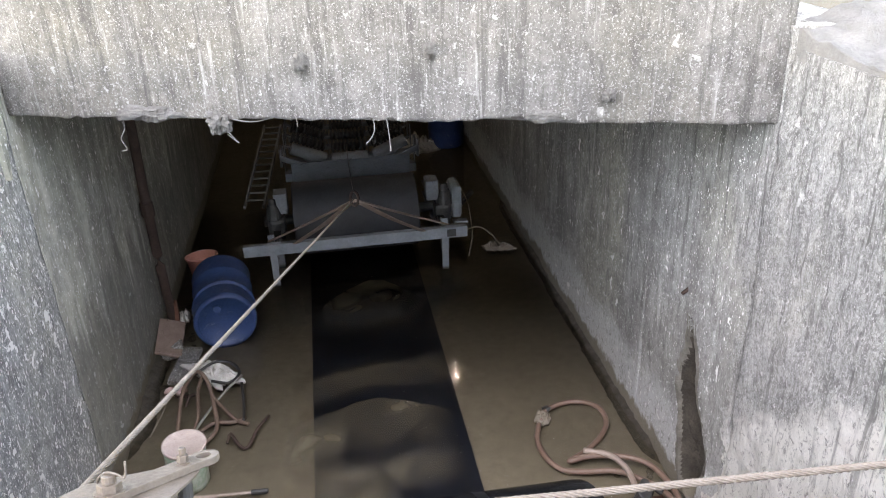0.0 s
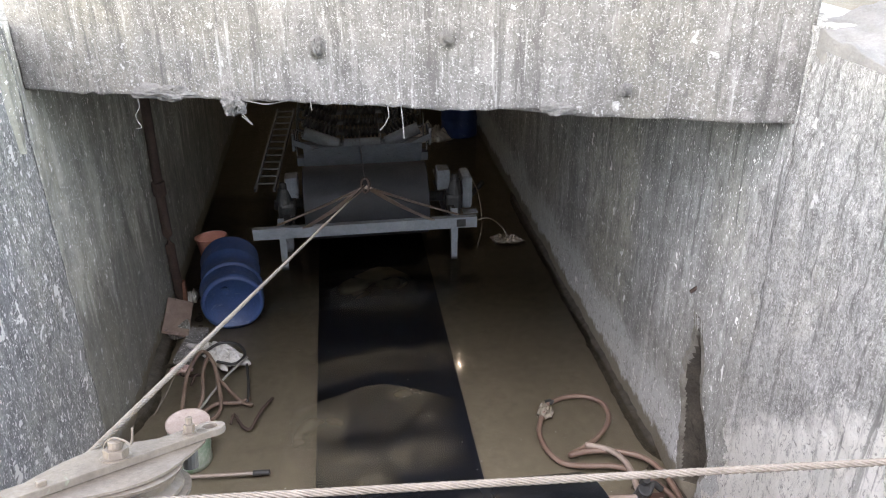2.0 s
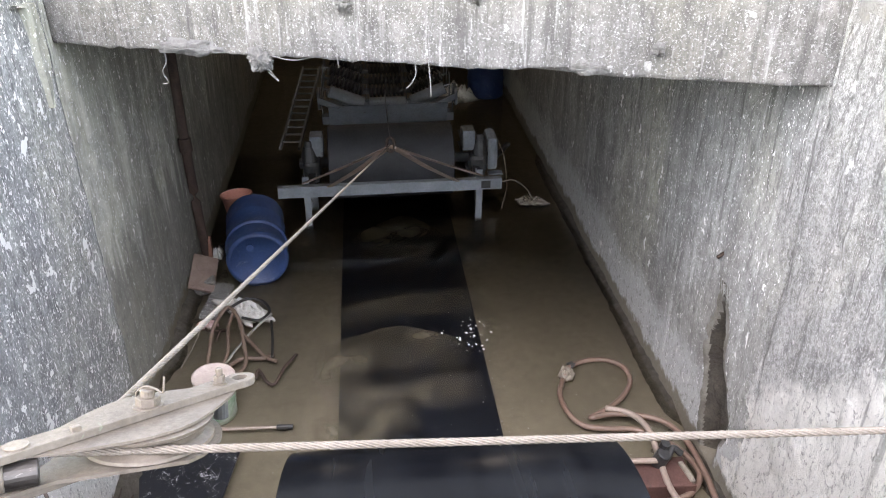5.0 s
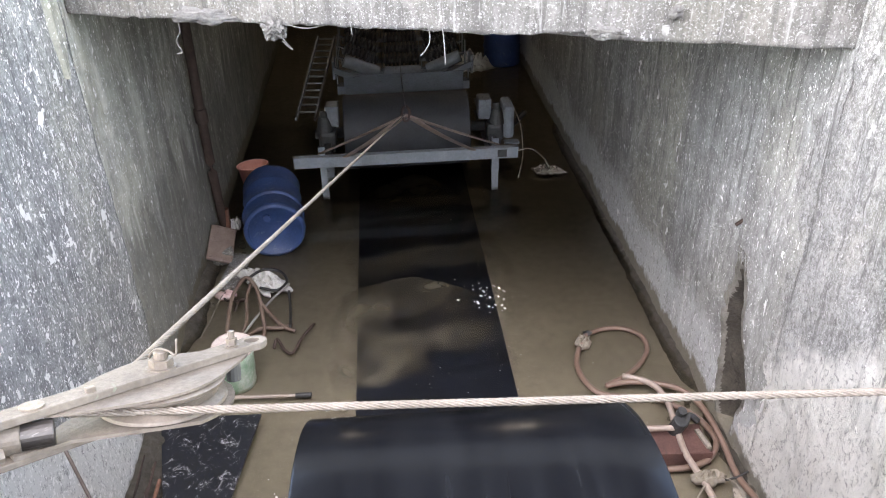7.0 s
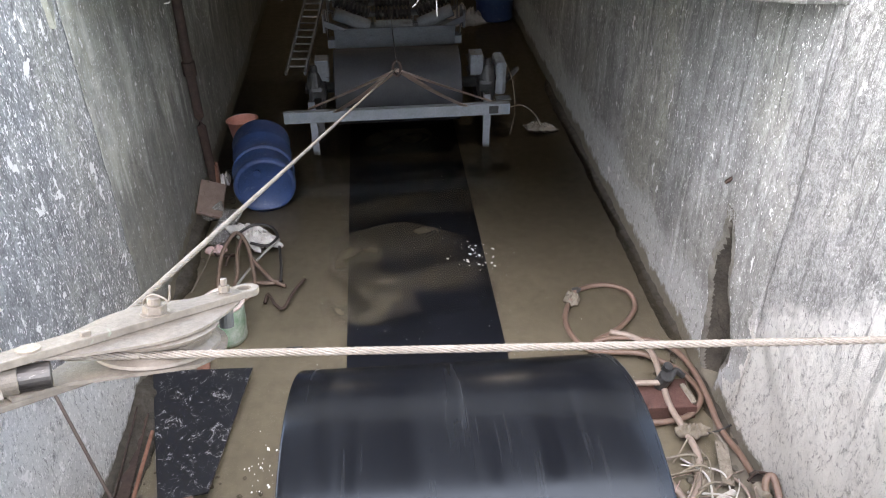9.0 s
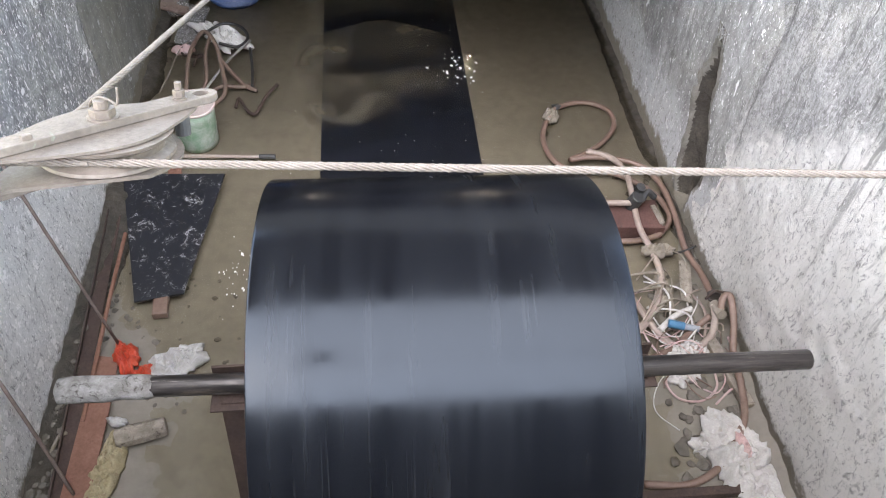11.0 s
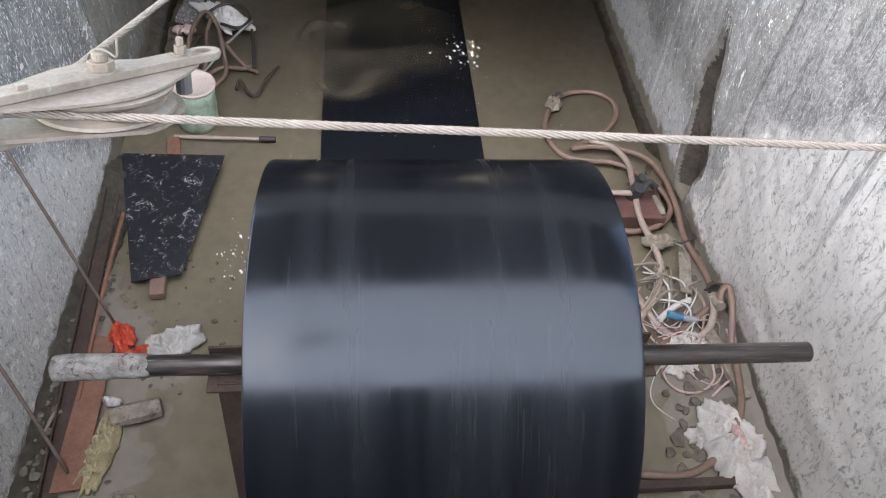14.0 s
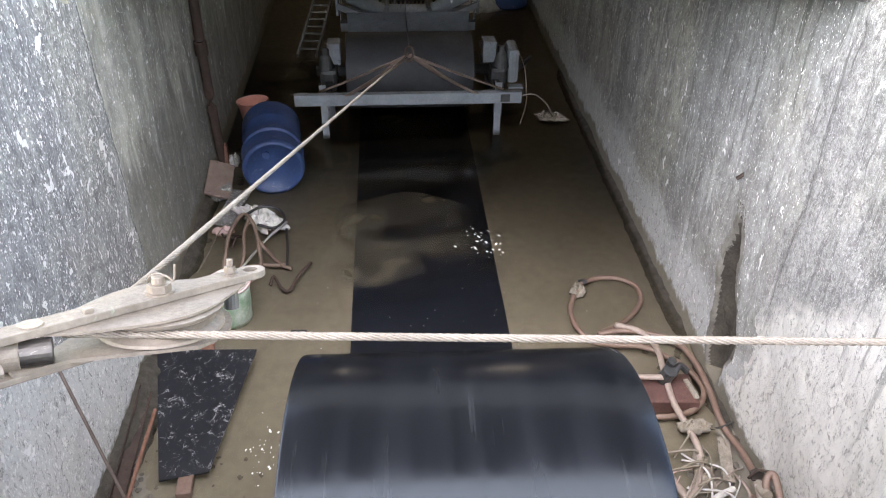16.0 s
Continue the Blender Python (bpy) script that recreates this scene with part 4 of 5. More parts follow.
def build_plate():
    bm = bmesh.new()
    out = [(-1.98, 4.42), (-1.27, 4.39), (-1.42, 3.32), (-1.71, 3.27)]
    lo = [bm.verts.new((x + 1.6, y - 3.85, 0.0)) for x, y in out]
    hi = [bm.verts.new((x + 1.6, y - 3.85, 0.014)) for x, y in out]
    bm.faces.new(lo)
    bm.faces.new(hi[::-1])
    for i in range(4):
        bm.faces.new((lo[(i + 1) % 4], lo[i], hi[i], hi[(i + 1) % 4]))
    bmesh.ops.recalc_face_normals(bm, faces=bm.faces)
    return tagged(part("rubber_sheet", bm, BLACK_SHEET, m=pose(-1.6, 3.85, 0.07)), "scratched black rubber offcut with white scuffs lying on mud", "rubber sheet")


build_plate()


# ---- lifting gear on the bar ----
def build_sling():
    t = thing("lifting_sling", Matrix(), "dirty brown webbing sling hooked to the rope", "sling")
    bar_y, bar_z = 7.72, 0.50
    for s in (-1, 1):
        for k, (x, dy) in enumerate(((0.93, 0.05), (0.66, -0.02))):
            end = Vector((x * s - 0.03, bar_y + dy, bar_z + (0.06 if k == 0 else 0.04)))
            mid = HOOK.lerp(end, 0.5) - Vector((0, 0, 0.015 + 0.01 * k))
            part("strap", tube([HOOK + Vector((0.015 * s, 0, -0.02)), mid, end], 0.055, 10, 8, flat=0.22), STRAP, t)
    ring = []
    for i in range(17):
        a = 2 * math.pi * i / 16
        ring.append(HOOK + Vector((0.035 * math.sin(a), 0.02 * math.cos(a), 0.06 * math.cos(a))))
    part("hook", tube(ring, 0.013, 8, 1), BROWN_STEEL, t, "rusty steel hook")
    part("tag_line", tube([HOOK + Vector((0, 0, 0.06)), HOOK + Vector((-0.01, 0.7, 0.1)), Vector((-0.05, 9.2, 1.08))], 0.005, 6, 6), STEEL_DARK, t)


build_sling()


LUMP = simple("splashed_mortar", (0.16, 0.155, 0.147), (0.30, 0.29, 0.28), 0.9, 0, 24, 1.0, 0.02, (0.28, 0.25, 0.22), 0.62)


# ---- beam edge ----
def on_beam(x, z, out=0.02):
    d = BEAM_R - BEAM_L
    p = BEAM_L + d * ((x - BEAM_L.x) / d.x)
    n = Vector((d.y, -d.x, 0)).normalized()
    return Vector((p.x, p.y, z)) + n * out


def build_beam_bits():
    def lump(x, z, sx, sz, seed, label):
        bm = bmesh.new()
        bmesh.ops.create_icosphere(bm, subdivisions=5, radius=1)
        for v in bm.verts:
            k = 1 + 0.22 * noise.noise(v.co * 13 + Vector((0, seed, 0))) + 0.45 * noise.noise(v.co * 1.9 + Vector((seed, 0, 0))) + 0.35 * noise.noise(v.co * 5 + Vector((seed, 3, 0)))
            v.co = Vector((v.co.x * sx * k, v.co.y * 0.05 * k, v.co.z * sz * k))
        tagged(part("mortar_lump", bm, LUMP, m=Matrix.Translation(on_beam(x, z, 0.0)) @ pose(0, 0, 0, 0, 0, -17), smooth=True), label, "mortar lump", "mortar lumps")

    lump(-0.82, SOFFIT - 0.02, 0.062, 0.062, 1.0, "white mortar lump hanging from the beam's lower edge")
    lump(-1.20, SOFFIT + 0.025, 0.16, 0.042, 2.0, "long crust of white mortar on the beam's lower edge")
    lump(0.84, SOFFIT + 0.03, 0.085, 0.030, 3.0, "small smear of mortar on the beam's lower edge")
    lump(0.30, SOFFIT + 0.36, 0.03, 0.04, 4.0, "small mortar splash stuck on the beam face")
    lump(-0.35, SOFFIT + 0.30, 0.035, 0.05, 5.0, "small mortar splash stuck on the beam face")
    lump(1.15, SOFFIT + 0.14, 0.03, 0.03, 6.0, "small mortar splash stuck on the beam face")

    def string(x, pts, label="frayed white string dangling from the beam"):
        a = on_beam(x, SOFFIT, 0.015)
        tagged(part("string", tube([a + Vector(p) for p in pts], 0.0035, 6, 6), LUMP), label, "string", "strings")

    string(-1.36, [(0, 0, 0.03), (0.01, 0, -0.06), (-0.02, 0, -0.12), (0.0, 0, -0.18), (-0.03, 0, -0.19)])
    string(-0.70, [(-0.06, 0, 0.01), (0.06, 0, -0.02), (0.2, 0, 0.0), (0.3, 0, 0.02)], "white string looped along the beam's lower edge")
    string(-0.40, [(0, 0, 0.02), (0.005, 0, -0.04)])
    string(-0.80, [(0, 0, -0.04), (0.05, 0, -0.11), (0.07, 0, -0.14), (0.02, 0, -0.09)], "thin wire loop below a mortar lump")
    string(0.0, [(0, 0, 0.02), (0.005, 0, -0.05), (-0.02, 0, -0.10), (-0.045, 0, -0.125)])
    string(0.07, [(0, 0, 0.02), (0.008, 0, -0.08), (0.012, 0, -0.17)])


build_beam_bits()


def build_wall_tops():
    bm = bmesh.new()
    n = 30
    grid = [[None] * (n + 1) for _ in range(n + 1)]
    for j in range(n + 1):
        for i in range(n + 1):
            u, v = i / n, j / n
            x, y = XR + 0.0 + u * 0.5, 2.6 + v * 1.1
            h = 0.01 + 0.30 * max(0.0, v - 0.45) * (0.5 + 0.6 * u) + 0.05 * noise.noise(Vector((x * 5, y * 5, 2))) + 0.02 * noise.noise(Vector((x * 17, y * 17, 2)))
            if i in (0, n) or j == 0:
                h = -0.06
            grid[j][i] = bm.verts.new((x + (0.02 if i == 0 else 0), y, 3.2 + max(h, -0.06)))
    for j in range(n):
        for i in range(n):
            bm.faces.new((grid[j][i], grid[j][i + 1], grid[j + 1][i + 1], grid[j + 1][i]))
    structure("wall_cap", bm, WHITEWASH, "lumpy whitish mortar cap on the wall top with rust stains", "wall cap", True)
    # an old downpipe on the wall inside the tunnel
    t = thing("drain_pipe", pose(XL + 0.06, 7.12, 0), "old brown iron pipe strapped to the tunnel wall", "pipe")
    part("pipe", tube([(0, 0.06, 0.02), (0.0, 0.0, 0.6), (0.0, -0.02, 1.3), (0, 0.03, 2.0), (0, 0.06, 2.88)], 0.045, 12, 6), BROWN_STEEL, t, smooth=True)
    part("socket", cyl(bmesh.new(), 0.06, 0.14, pose(0, -0.02, 1.3), 14, bevel=0.01), BROWN_STEEL, t)
    part("stub", bx(0.09, 0.07, 0.26, 0.02, 0.05, 0.15, 0.01), RUST, t, "orange rusted lower stub")
    # flaking strip of plaster where the beam meets the wall
    bm = bmesh.new()
    prof = [(4.42, 3.12, 0.02), (4.56, 3.10, 0.05), (4.60, 2.95, 0.06), (4.585, 2.80, 0.05), (4.57, 2.66, 0.03), (4.54, 2.55, 0.0)]
    a = [bm.verts.new((XL + 0.03 + 0.01 * (k % 2), y + w, z)) for k, (y, z, w) in enumerate(prof)]
    b = [bm.verts.new((XL + 0.035, y - w - 0.01, z)) for y, z, w in prof]
    c = [bm.verts.new((XL - 0.03, y + w, z)) for y, z, w in prof]
    d = [bm.verts.new((XL - 0.03, y - w - 0.01, z)) for y, z, w in prof]
    for k in range(len(prof) - 1):
        for p, q in ((a, b), (c, a), (b, d)):
            bm.faces.new((p[k], p[k + 1], q[k + 1], q[k]))
    structure("trim", bm, CONC_WALL_L, "flaking strip of pale plaster on the wall", "plaster strip")
    # bar of steel driven into the side wall above the fissure
    tagged(part("steel_peg", cyl(bmesh.new(), 0.012, 0.07, pose(XR - 0.01, 4.27, 1.52, 0, 60, 10), 10), BROWN_STEEL), "rusty steel peg driven into the concrete wall", "peg")


build_wall_tops()


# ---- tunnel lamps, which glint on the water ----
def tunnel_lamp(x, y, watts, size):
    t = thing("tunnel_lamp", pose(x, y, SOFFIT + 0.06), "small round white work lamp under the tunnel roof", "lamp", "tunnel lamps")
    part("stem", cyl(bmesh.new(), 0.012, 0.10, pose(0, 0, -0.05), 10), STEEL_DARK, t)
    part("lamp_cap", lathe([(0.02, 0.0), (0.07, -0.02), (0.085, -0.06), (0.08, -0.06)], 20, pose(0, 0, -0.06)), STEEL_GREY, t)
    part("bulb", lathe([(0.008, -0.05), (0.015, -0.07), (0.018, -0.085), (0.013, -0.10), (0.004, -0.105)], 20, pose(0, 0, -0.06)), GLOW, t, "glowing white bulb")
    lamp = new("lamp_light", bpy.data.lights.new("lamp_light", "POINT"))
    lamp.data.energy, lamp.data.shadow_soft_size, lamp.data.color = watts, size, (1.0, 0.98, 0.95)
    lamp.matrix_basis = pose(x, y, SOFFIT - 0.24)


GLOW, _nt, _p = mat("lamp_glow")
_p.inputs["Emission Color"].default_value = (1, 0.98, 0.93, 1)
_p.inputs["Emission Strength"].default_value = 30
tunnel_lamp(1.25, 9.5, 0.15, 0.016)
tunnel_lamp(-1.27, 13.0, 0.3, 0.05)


# ---- litter along the west wall, far to near ----
def lay(name, bm, material, m, label, category, group="", smooth=True, kind=""):
    return tagged(part(name, bm, material, m=m, smooth=smooth), label, category, group, kind)


BOARD = simple("muddy_brown_board", (0.16, 0.11, 0.09), (0.24, 0.175, 0.15), 0.85, 0, 8, 0.5, 0.004, (0.07, 0.05, 0.04), 0.58)


def build_bucket():
    t = thing("plastic_bucket", pose(-1.72, 7.95, 0.06, -6, -3, 0), "faded orange plastic bucket standing by the wall", "bucket")
    prof = [(0.02, 0.0), (0.135, 0.0), (0.14, 0.01), (0.185, 0.33), (0.20, 0.335), (0.20, 0.35), (0.18, 0.35), (0.132, 0.03), (0.02, 0.025)]
    prof = [(r * 0.87, z * 0.9) for r, z in prof]
    part("tub", lathe(prof, 32), SALMON, t, smooth=True)
    part("bail", tube([(-0.17, 0, 0.30), (-0.14, 0.10, 0.31), (0, 0.17, 0.312), (0.14, 0.10, 0.31), (0.17, 0, 0.30)], 0.005, 6), ALU, t)


build_bucket()
lay("board", bx(0.24, 0.46, 0.03, bevel=0.008), BOARD, pose(-1.90, 6.68, 0.16, 14, 22, 6), "brownish broken board leaning on rubble", "board", smooth=False)
lay("block_stone", bx(0.20, 0.26, 0.14, bevel=0.02), CONC_DULL, pose(-1.90, 6.66, 0.07, 0, 0, 12), "grey concrete lump under a board", "concrete lump", smooth=False)
lay("grey_slab", bx(0.17, 0.55, 0.05, bevel=0.01), CONC_DULL, pose(-1.74, 6.35, 0.05, 0, 4, -8), "dull grey sheet strip in the mud", "slab", smooth=False)
lay("white_bag", rag(0.12, 0.2, 0.10, 3), FILM, pose(-1.87, 7.25, 0.03), "small scrap of white plastic by the barrel", "scrap")
lay("white_rag", rag(0.50, 0.24, 0.07, 11, 36, 8), SACK, pose(-1.45, 6.10, 0.09, 8, 6, -38), "torn white plastic sheet over tangled hoses", "plastic sheet")
lay("red_scrap", rag(0.16, 0.10, 0.05, 5), PINK, pose(-1.77, 6.0, 0.03), "crumpled reddish scrap in the mud", "scrap")


def hose(name, pts, r, material, label, category="hose", group="", n=8):
    return lay(name, tube(pts, r, 10, n), material, Matrix(), label, category, group)


DARK_HOSE = simple("muddy_rubber_hose", (0.10, 0.065, 0.05), (0.19, 0.13, 0.10), 0.65, 0, 8, 0.3, 0.003, (0.05, 0.035, 0.028), 0.6)
hose("old_hose", [(-1.66, 5.24, 0.03), (-1.67, 5.5, 0.10), (-1.66, 5.76, 0.17), (-1.58, 6.0, 0.20), (-1.47, 5.86, 0.18), (-1.40, 5.6, 0.10), (-1.37, 5.38, 0.04), (-1.46, 5.22, 0.03)], 0.017, DARK_HOSE, "muddy brown rubber hose in a tangled coil", group="tangled hoses")
hose("old_hose", [(-1.60, 6.05, 0.14), (-1.45, 6.16, 0.17), (-1.30, 6.14, 0.16), (-1.22, 6.0, 0.14), (-1.30, 5.88, 0.13), (-1.45, 5.92, 0.14)], 0.013, RUBBER, "black cable looped over a plastic sheet", group="tangled hoses")
hose("old_hose", [(-1.20, 5.90, 0.10), (-1.17, 5.65, 0.06), (-1.16, 5.45, 0.04)], 0.012, RUBBER, "short black cable end in the mud", group="tangled hoses")
hose("old_hose", [(-1.43, 5.72, 0.13), (-1.32, 5.58, 0.08), (-1.22, 5.47, 0.04), (-1.12, 5.41, 0.03)], 0.016, DARK_HOSE, "muddy brown hose end in the mud", group="tangled hoses")
hose("old_hose", [(-1.62, 5.10, 0.03), (-1.52, 5.32, 0.05), (-1.40, 5.45, 0.05), (-1.25, 5.45, 0.04), (-1.15, 5.50, 0.03)], 0.018, DARK_HOSE, "muddy brown hose lying in the mud", group="tangled hoses")
hose("old_hose", [(-1.52, 5.98, 0.18), (-1.54, 5.75, 0.16), (-1.52, 5.5, 0.09), (-1.56, 5.30, 0.04)], 0.016, DARK_HOSE, "muddy brown hose hanging over the tangle", group="tangled hoses")
hose("thin_wire", [(-1.89, 5.40, 0.03), (-1.84, 5.62, 0.05), (-1.80, 5.92, 0.06), (-1.74, 6.08, 0.05)], 0.005, TAN, "thin pale wire trailing in the mud", "wire")
lay("steel_rod", tube([(-1.60, 5.22, 0.04), (-1.38, 5.70, 0.10), (-1.20, 5.97, 0.13)], 0.011, 8, 3), ALU, Matrix(), "straight grey metal rod across the tangle", "rod")
for k in range(3):
    lay("bent_strap", tube([(-1.78 + 0.06 * k, 5.95 - 0.1 * k, 0.03), (-1.72 + 0.05 * k, 5.82, 0.09), (-1.62 + 0.03 * k, 5.86, 0.05)], 0.01, 6), BROWN_STEEL, Matrix(), "bent rusty strip of metal", "metal strip", "bent strips")
lay("bent_bar", tube([(-1.27, 5.20, 0.03), (-1.25, 5.29, 0.05), (-1.18, 5.16, 0.035), (-1.11, 5.12, 0.03), (-1.05, 5.31, 0.035), (-0.96, 5.47, 0.045)], 0.013, 8, 3), BROWN_STEEL, Matrix(), "bent rusty reinforcing bar in shallow water", "bar")


def build_can():
    t = thing("tin_can", pose(-1.52, 4.86, 0.0, 3, 3, 20), "large battered tin with green printing and a dusty lid", "can")
    part("can_body", lathe([(0.02, 0.0), (0.145, 0.0), (0.15, 0.01), (0.146, 0.1), (0.15, 0.17), (0.146, 0.26), (0.15, 0.35), (0.02, 0.35)], 28), CAN_GREEN, t, smooth=True)
    part("can_lid", lathe([(0.02, 0.345), (0.156, 0.345), (0.158, 0.362), (0.145, 0.364), (0.14, 0.356), (0.02, 0.358)], 28), PINKISH, t, "dusty pinkish lid", smooth=True)


PINKISH = simple("dusty_pink_lid", (0.42, 0.33, 0.30), (0.55, 0.47, 0.43), 0.8, 0, 9, 0.3, 0.003, (0.28, 0.2, 0.16), 0.62)
build_can()
_t = thing("electrode_holder", pose(-1.35, 4.63, 0.035, 0, 0, -3), "pale rod with a dark rubber grip in the mud", "rod")
part("stem", cyl(bmesh.new(), 0.016, 0.62, pose(0, 0, 0, 0, 90, 0), 10, r2=0.011), HOSE_PALE, _t)
part("grip", cyl(bmesh.new(), 0.02, 0.12, pose(0.36, 0, 0, 0, 90, 0), 10, bevel=0.004), RUBBER, _t)
lay("brick_piece", bx(0.09, 0.20, 0.05, bevel=0.006), HOSE, pose(-1.555, 3.27, 0.055, 0, 0, 4), "orange brick piece under the rubber sheet", "brick", "brick pieces", smooth=False)
lay("brick_piece", bx(0.09, 0.20, 0.05, bevel=0.006), RUST, pose(-1.64, 4.50, 0.05, 0, 0, 10), "orange brick piece under the rubber sheet", "brick", "brick pieces", smooth=False)


def build_rail():
    t = thing("steel_angle", pose(-1.90, 2.85, 0.10, 0, 0, 0.5), "long rusty red steel angle lying along the wall", "steel angle")
    bm = bmesh.new()
    box(bm, 0.075, 2.3, 0.01, pose(0.0, 0, 0, 0, 14, 2), 0.002)
    box(bm, 0.01, 2.3, 0.075, pose(-0.035, 0, 0.03, 0, 14, 2), 0.002)
    part("angle_bar", bm, BROWN_STEEL, t)
    t = thing("rusty_bar", pose(-1.82, 3.05, 0.13, 0, 0, 4), "thin rusty bar across the wall debris", "bar")
    part("rod", tube([(0.03, 0.75, 0.0), (0.0, 0.2, 0.02), (-0.06, -0.6, -0.03)], 0.013, 8), RUST, t)
    t = thing("steel_plate", pose(-1.78, 2.42, 0.085, 0, 6, 6), "flat red-brown rusted steel plate on the mud", "steel plate")
    bm = bmesh.new()
    out = [(-0.02, 0.46), (0.10, 0.43), (0.07, 0.05), (0.01, -0.47), (-0.13, -0.48)]
    lo = [bm.verts.new((x, y, 0)) for x, y in out]
    hi = [bm.verts.new((x, y, 0.014)) for x, y in out]
    bm.faces.new(lo[::-1])
    bm.faces.new(hi)
    for i in range(5):
        bm.faces.new((lo[i], lo[(i + 1) % 5], hi[(i + 1) % 5], hi[i]))
    bmesh.ops.recalc_face_normals(bm, faces=bm.faces)
    part("plate", bm, RUST, t)


build_rail()
lay("red_bag", rag(0.13, 0.24, 0.07, 21, 34, 11), RED, pose(-1.68, 2.86, 0.09, 0, 0, 20), "crumpled bright red plastic bag", "bag", "red bags")
lay("red_bag", rag(0.16, 0.11, 0.06, 22, 34, 12), RED, pose(-1.585, 2.74, 0.07, 0, 0, 70), "crumpled bright red plastic bag", "bag", "red bags")
lay("clear_bag", rag(0.36, 0.19, 0.07, 23, 36, 7), FILM, pose(-1.40, 2.82, 0.06, 0, 0, 28), "crumpled dusty white plastic bag on the mud", "bag")
lay("old_glove", rag(0.10, 0.06, 0.03, 24), FILM, pose(-1.66, 2.45, 0.08, 0, 0, -10), "small pale scrap of plastic", "scrap")
_t = thing("timber_log", pose(-1.52, 2.37, 0.09, 0, 90, 14), "short weathered timber offcut on the mud", "timber")
_bm = lathe([(0.02, -0.13), (0.05, -0.13), (0.055, -0.12), (0.058, 0.0), (0.055, 0.12), (0.05, 0.13), (0.02, 0.13)], 9)
part("log", _bm, TIMBER, _t)
lay("muddy_cloth", rag(0.15, 0.50, 0.08, 31, 40, 7), OCHRE, pose(-1.68, 2.16, 0.06, 0, 0, -8), "muddy yellowish cloth lying on the plate's edge", "cloth")
lay("muddy_cloth", rag(0.30, 0.14, 0.06, 32, 22, 9), TAN, pose(-1.58, 1.86, 0.05, 0, 0, 8), "brown sodden rag on the mud", "cloth")
SHAFT_RUST = simple("dusty_rusted_bar", (0.11, 0.082, 0.072), (0.17, 0.13, 0.115), 0.8, 0.1, 10, 0.4, 0.002)
hose("stay_wire", [(-1.965, 3.12, 1.42), (-1.85, 3.03, 0.75), (-1.733, 2.942, 0.08)], 0.009, SHAFT_RUST, "rusty reinforcing bar leaning on the wall", "bar", "leaning bars", 3)
hose("stay_wire", [(-1.965, 2.29, 0.80), (-1.88, 2.17, 0.45), (-1.79, 2.03, 0.08)], 0.009, SHAFT_RUST, "rusty reinforcing bar leaning on the wall", "bar", "leaning bars", 3)
hose("bent_hoop", [(-1.97, 2.20, 0.10), (-1.93, 2.34, 0.14), (-1.90, 2.38, 0.12)], 0.010, TAN, "pale bent hoop of wire by the wall", "wire")


# ---- hoses and litter along the east wall ----
hose("air_hose", [(1.19, 4.96, 0.04), (1.25, 5.07, 0.035), (1.40, 5.15, 0.03), (1.57, 5.15, 0.03), (1.70, 5.04, 0.035), (1.70, 4.86, 0.035), (1.60, 4.70, 0.035), (1.44, 4.56, 0.04), (1.27, 4.46, 0.05), (1.42, 4.46, 0.07), (1.63, 4.41, 0.08), (1.79, 4.30, 0.09), (1.86, 4.09, 0.10), (1.87, 3.80, 0.10), (1.85, 3.5, 0.10), (1.87, 3.24, 0.14), (1.85, 3.0, 0.20)], 0.021, HOSE, "long salmon rubber air hose looping along the wall", group="air hoses")
hose("air_hose", [(1.17, 4.93, 0.035), (1.11, 4.76, 0.03), (1.12, 4.56, 0.03), (1.20, 4.40, 0.035), (1.36, 4.33, 0.05), (1.55, 4.29, 0.06), (1.70, 4.18, 0.06), (1.82, 4.02, 0.06), (1.85, 3.82, 0.06), (1.73, 3.67, 0.06), (1.57, 3.62, 0.06), (1.42, 3.63, 0.05)], 0.021, HOSE, "salmon rubber air hose curled over the mud", group="air hoses")
hose("air_hose", [(1.40, 4.52, 0.08), (1.55, 4.42, 0.10), (1.62, 4.23, 0.12), (1.60, 3.97, 0.13), (1.58, 3.70, 0.12), (1.61, 3.49, 0.11), (1.63, 3.30, 0.09), (1.57, 3.12, 0.08), (1.47, 2.97, 0.07), (1.36, 2.86, 0.06)], 0.022, HOSE_PALE, "pale pink hose running past a valve", group="air hoses")
hose("air_hose", [(1.38, 3.22, 0.05), (1.43, 3.05, 0.06), (1.49, 2.87, 0.06), (1.57, 2.76, 0.06), (1.69, 2.73, 0.07), (1.79, 2.78, 0.10), (1.83, 2.86, 0.16), (1.84, 2.95, 0.20)], 0.022, HOSE_PALE, "pale hose bent up to a wall coupling", group="air hoses")
hose("air_hose", [(1.85, 2.86, 0.20), (1.87, 2.94, 0.27), (1.91, 2.94, 0.29), (1.90, 2.80, 0.24), (1.86, 2.62, 0.17), (1.85, 2.42, 0.13), (1.80, 2.22, 0.12), (1.68, 2.05, 0.10), (1.55, 1.94, 0.07), (1.38, 1.88, 0.06), (1.15, 1.90, 0.06)], 0.022, HOSE, "salmon rubber hose draped down from the wall coupling", group="air hoses")
hose("air_hose", [(1.30, 2.64, 0.05), (1.52, 2.73, 0.06), (1.70, 2.84, 0.09), (1.82, 2.91, 0.14)], 0.020, HOSE, "short salmon hose across the litter", group="air hoses")
_t = thing("hose_coupling", pose(1.85, 2.95, 0.20), "brass hose coupling wrapped in pale tape at the wall", "coupling")
part("sleeve", cyl(bmesh.new(), 0.032, 0.15, pose(0, -0.03, 0.0, 70, 0, 0), 14, bevel=0.005), TAN, _t)
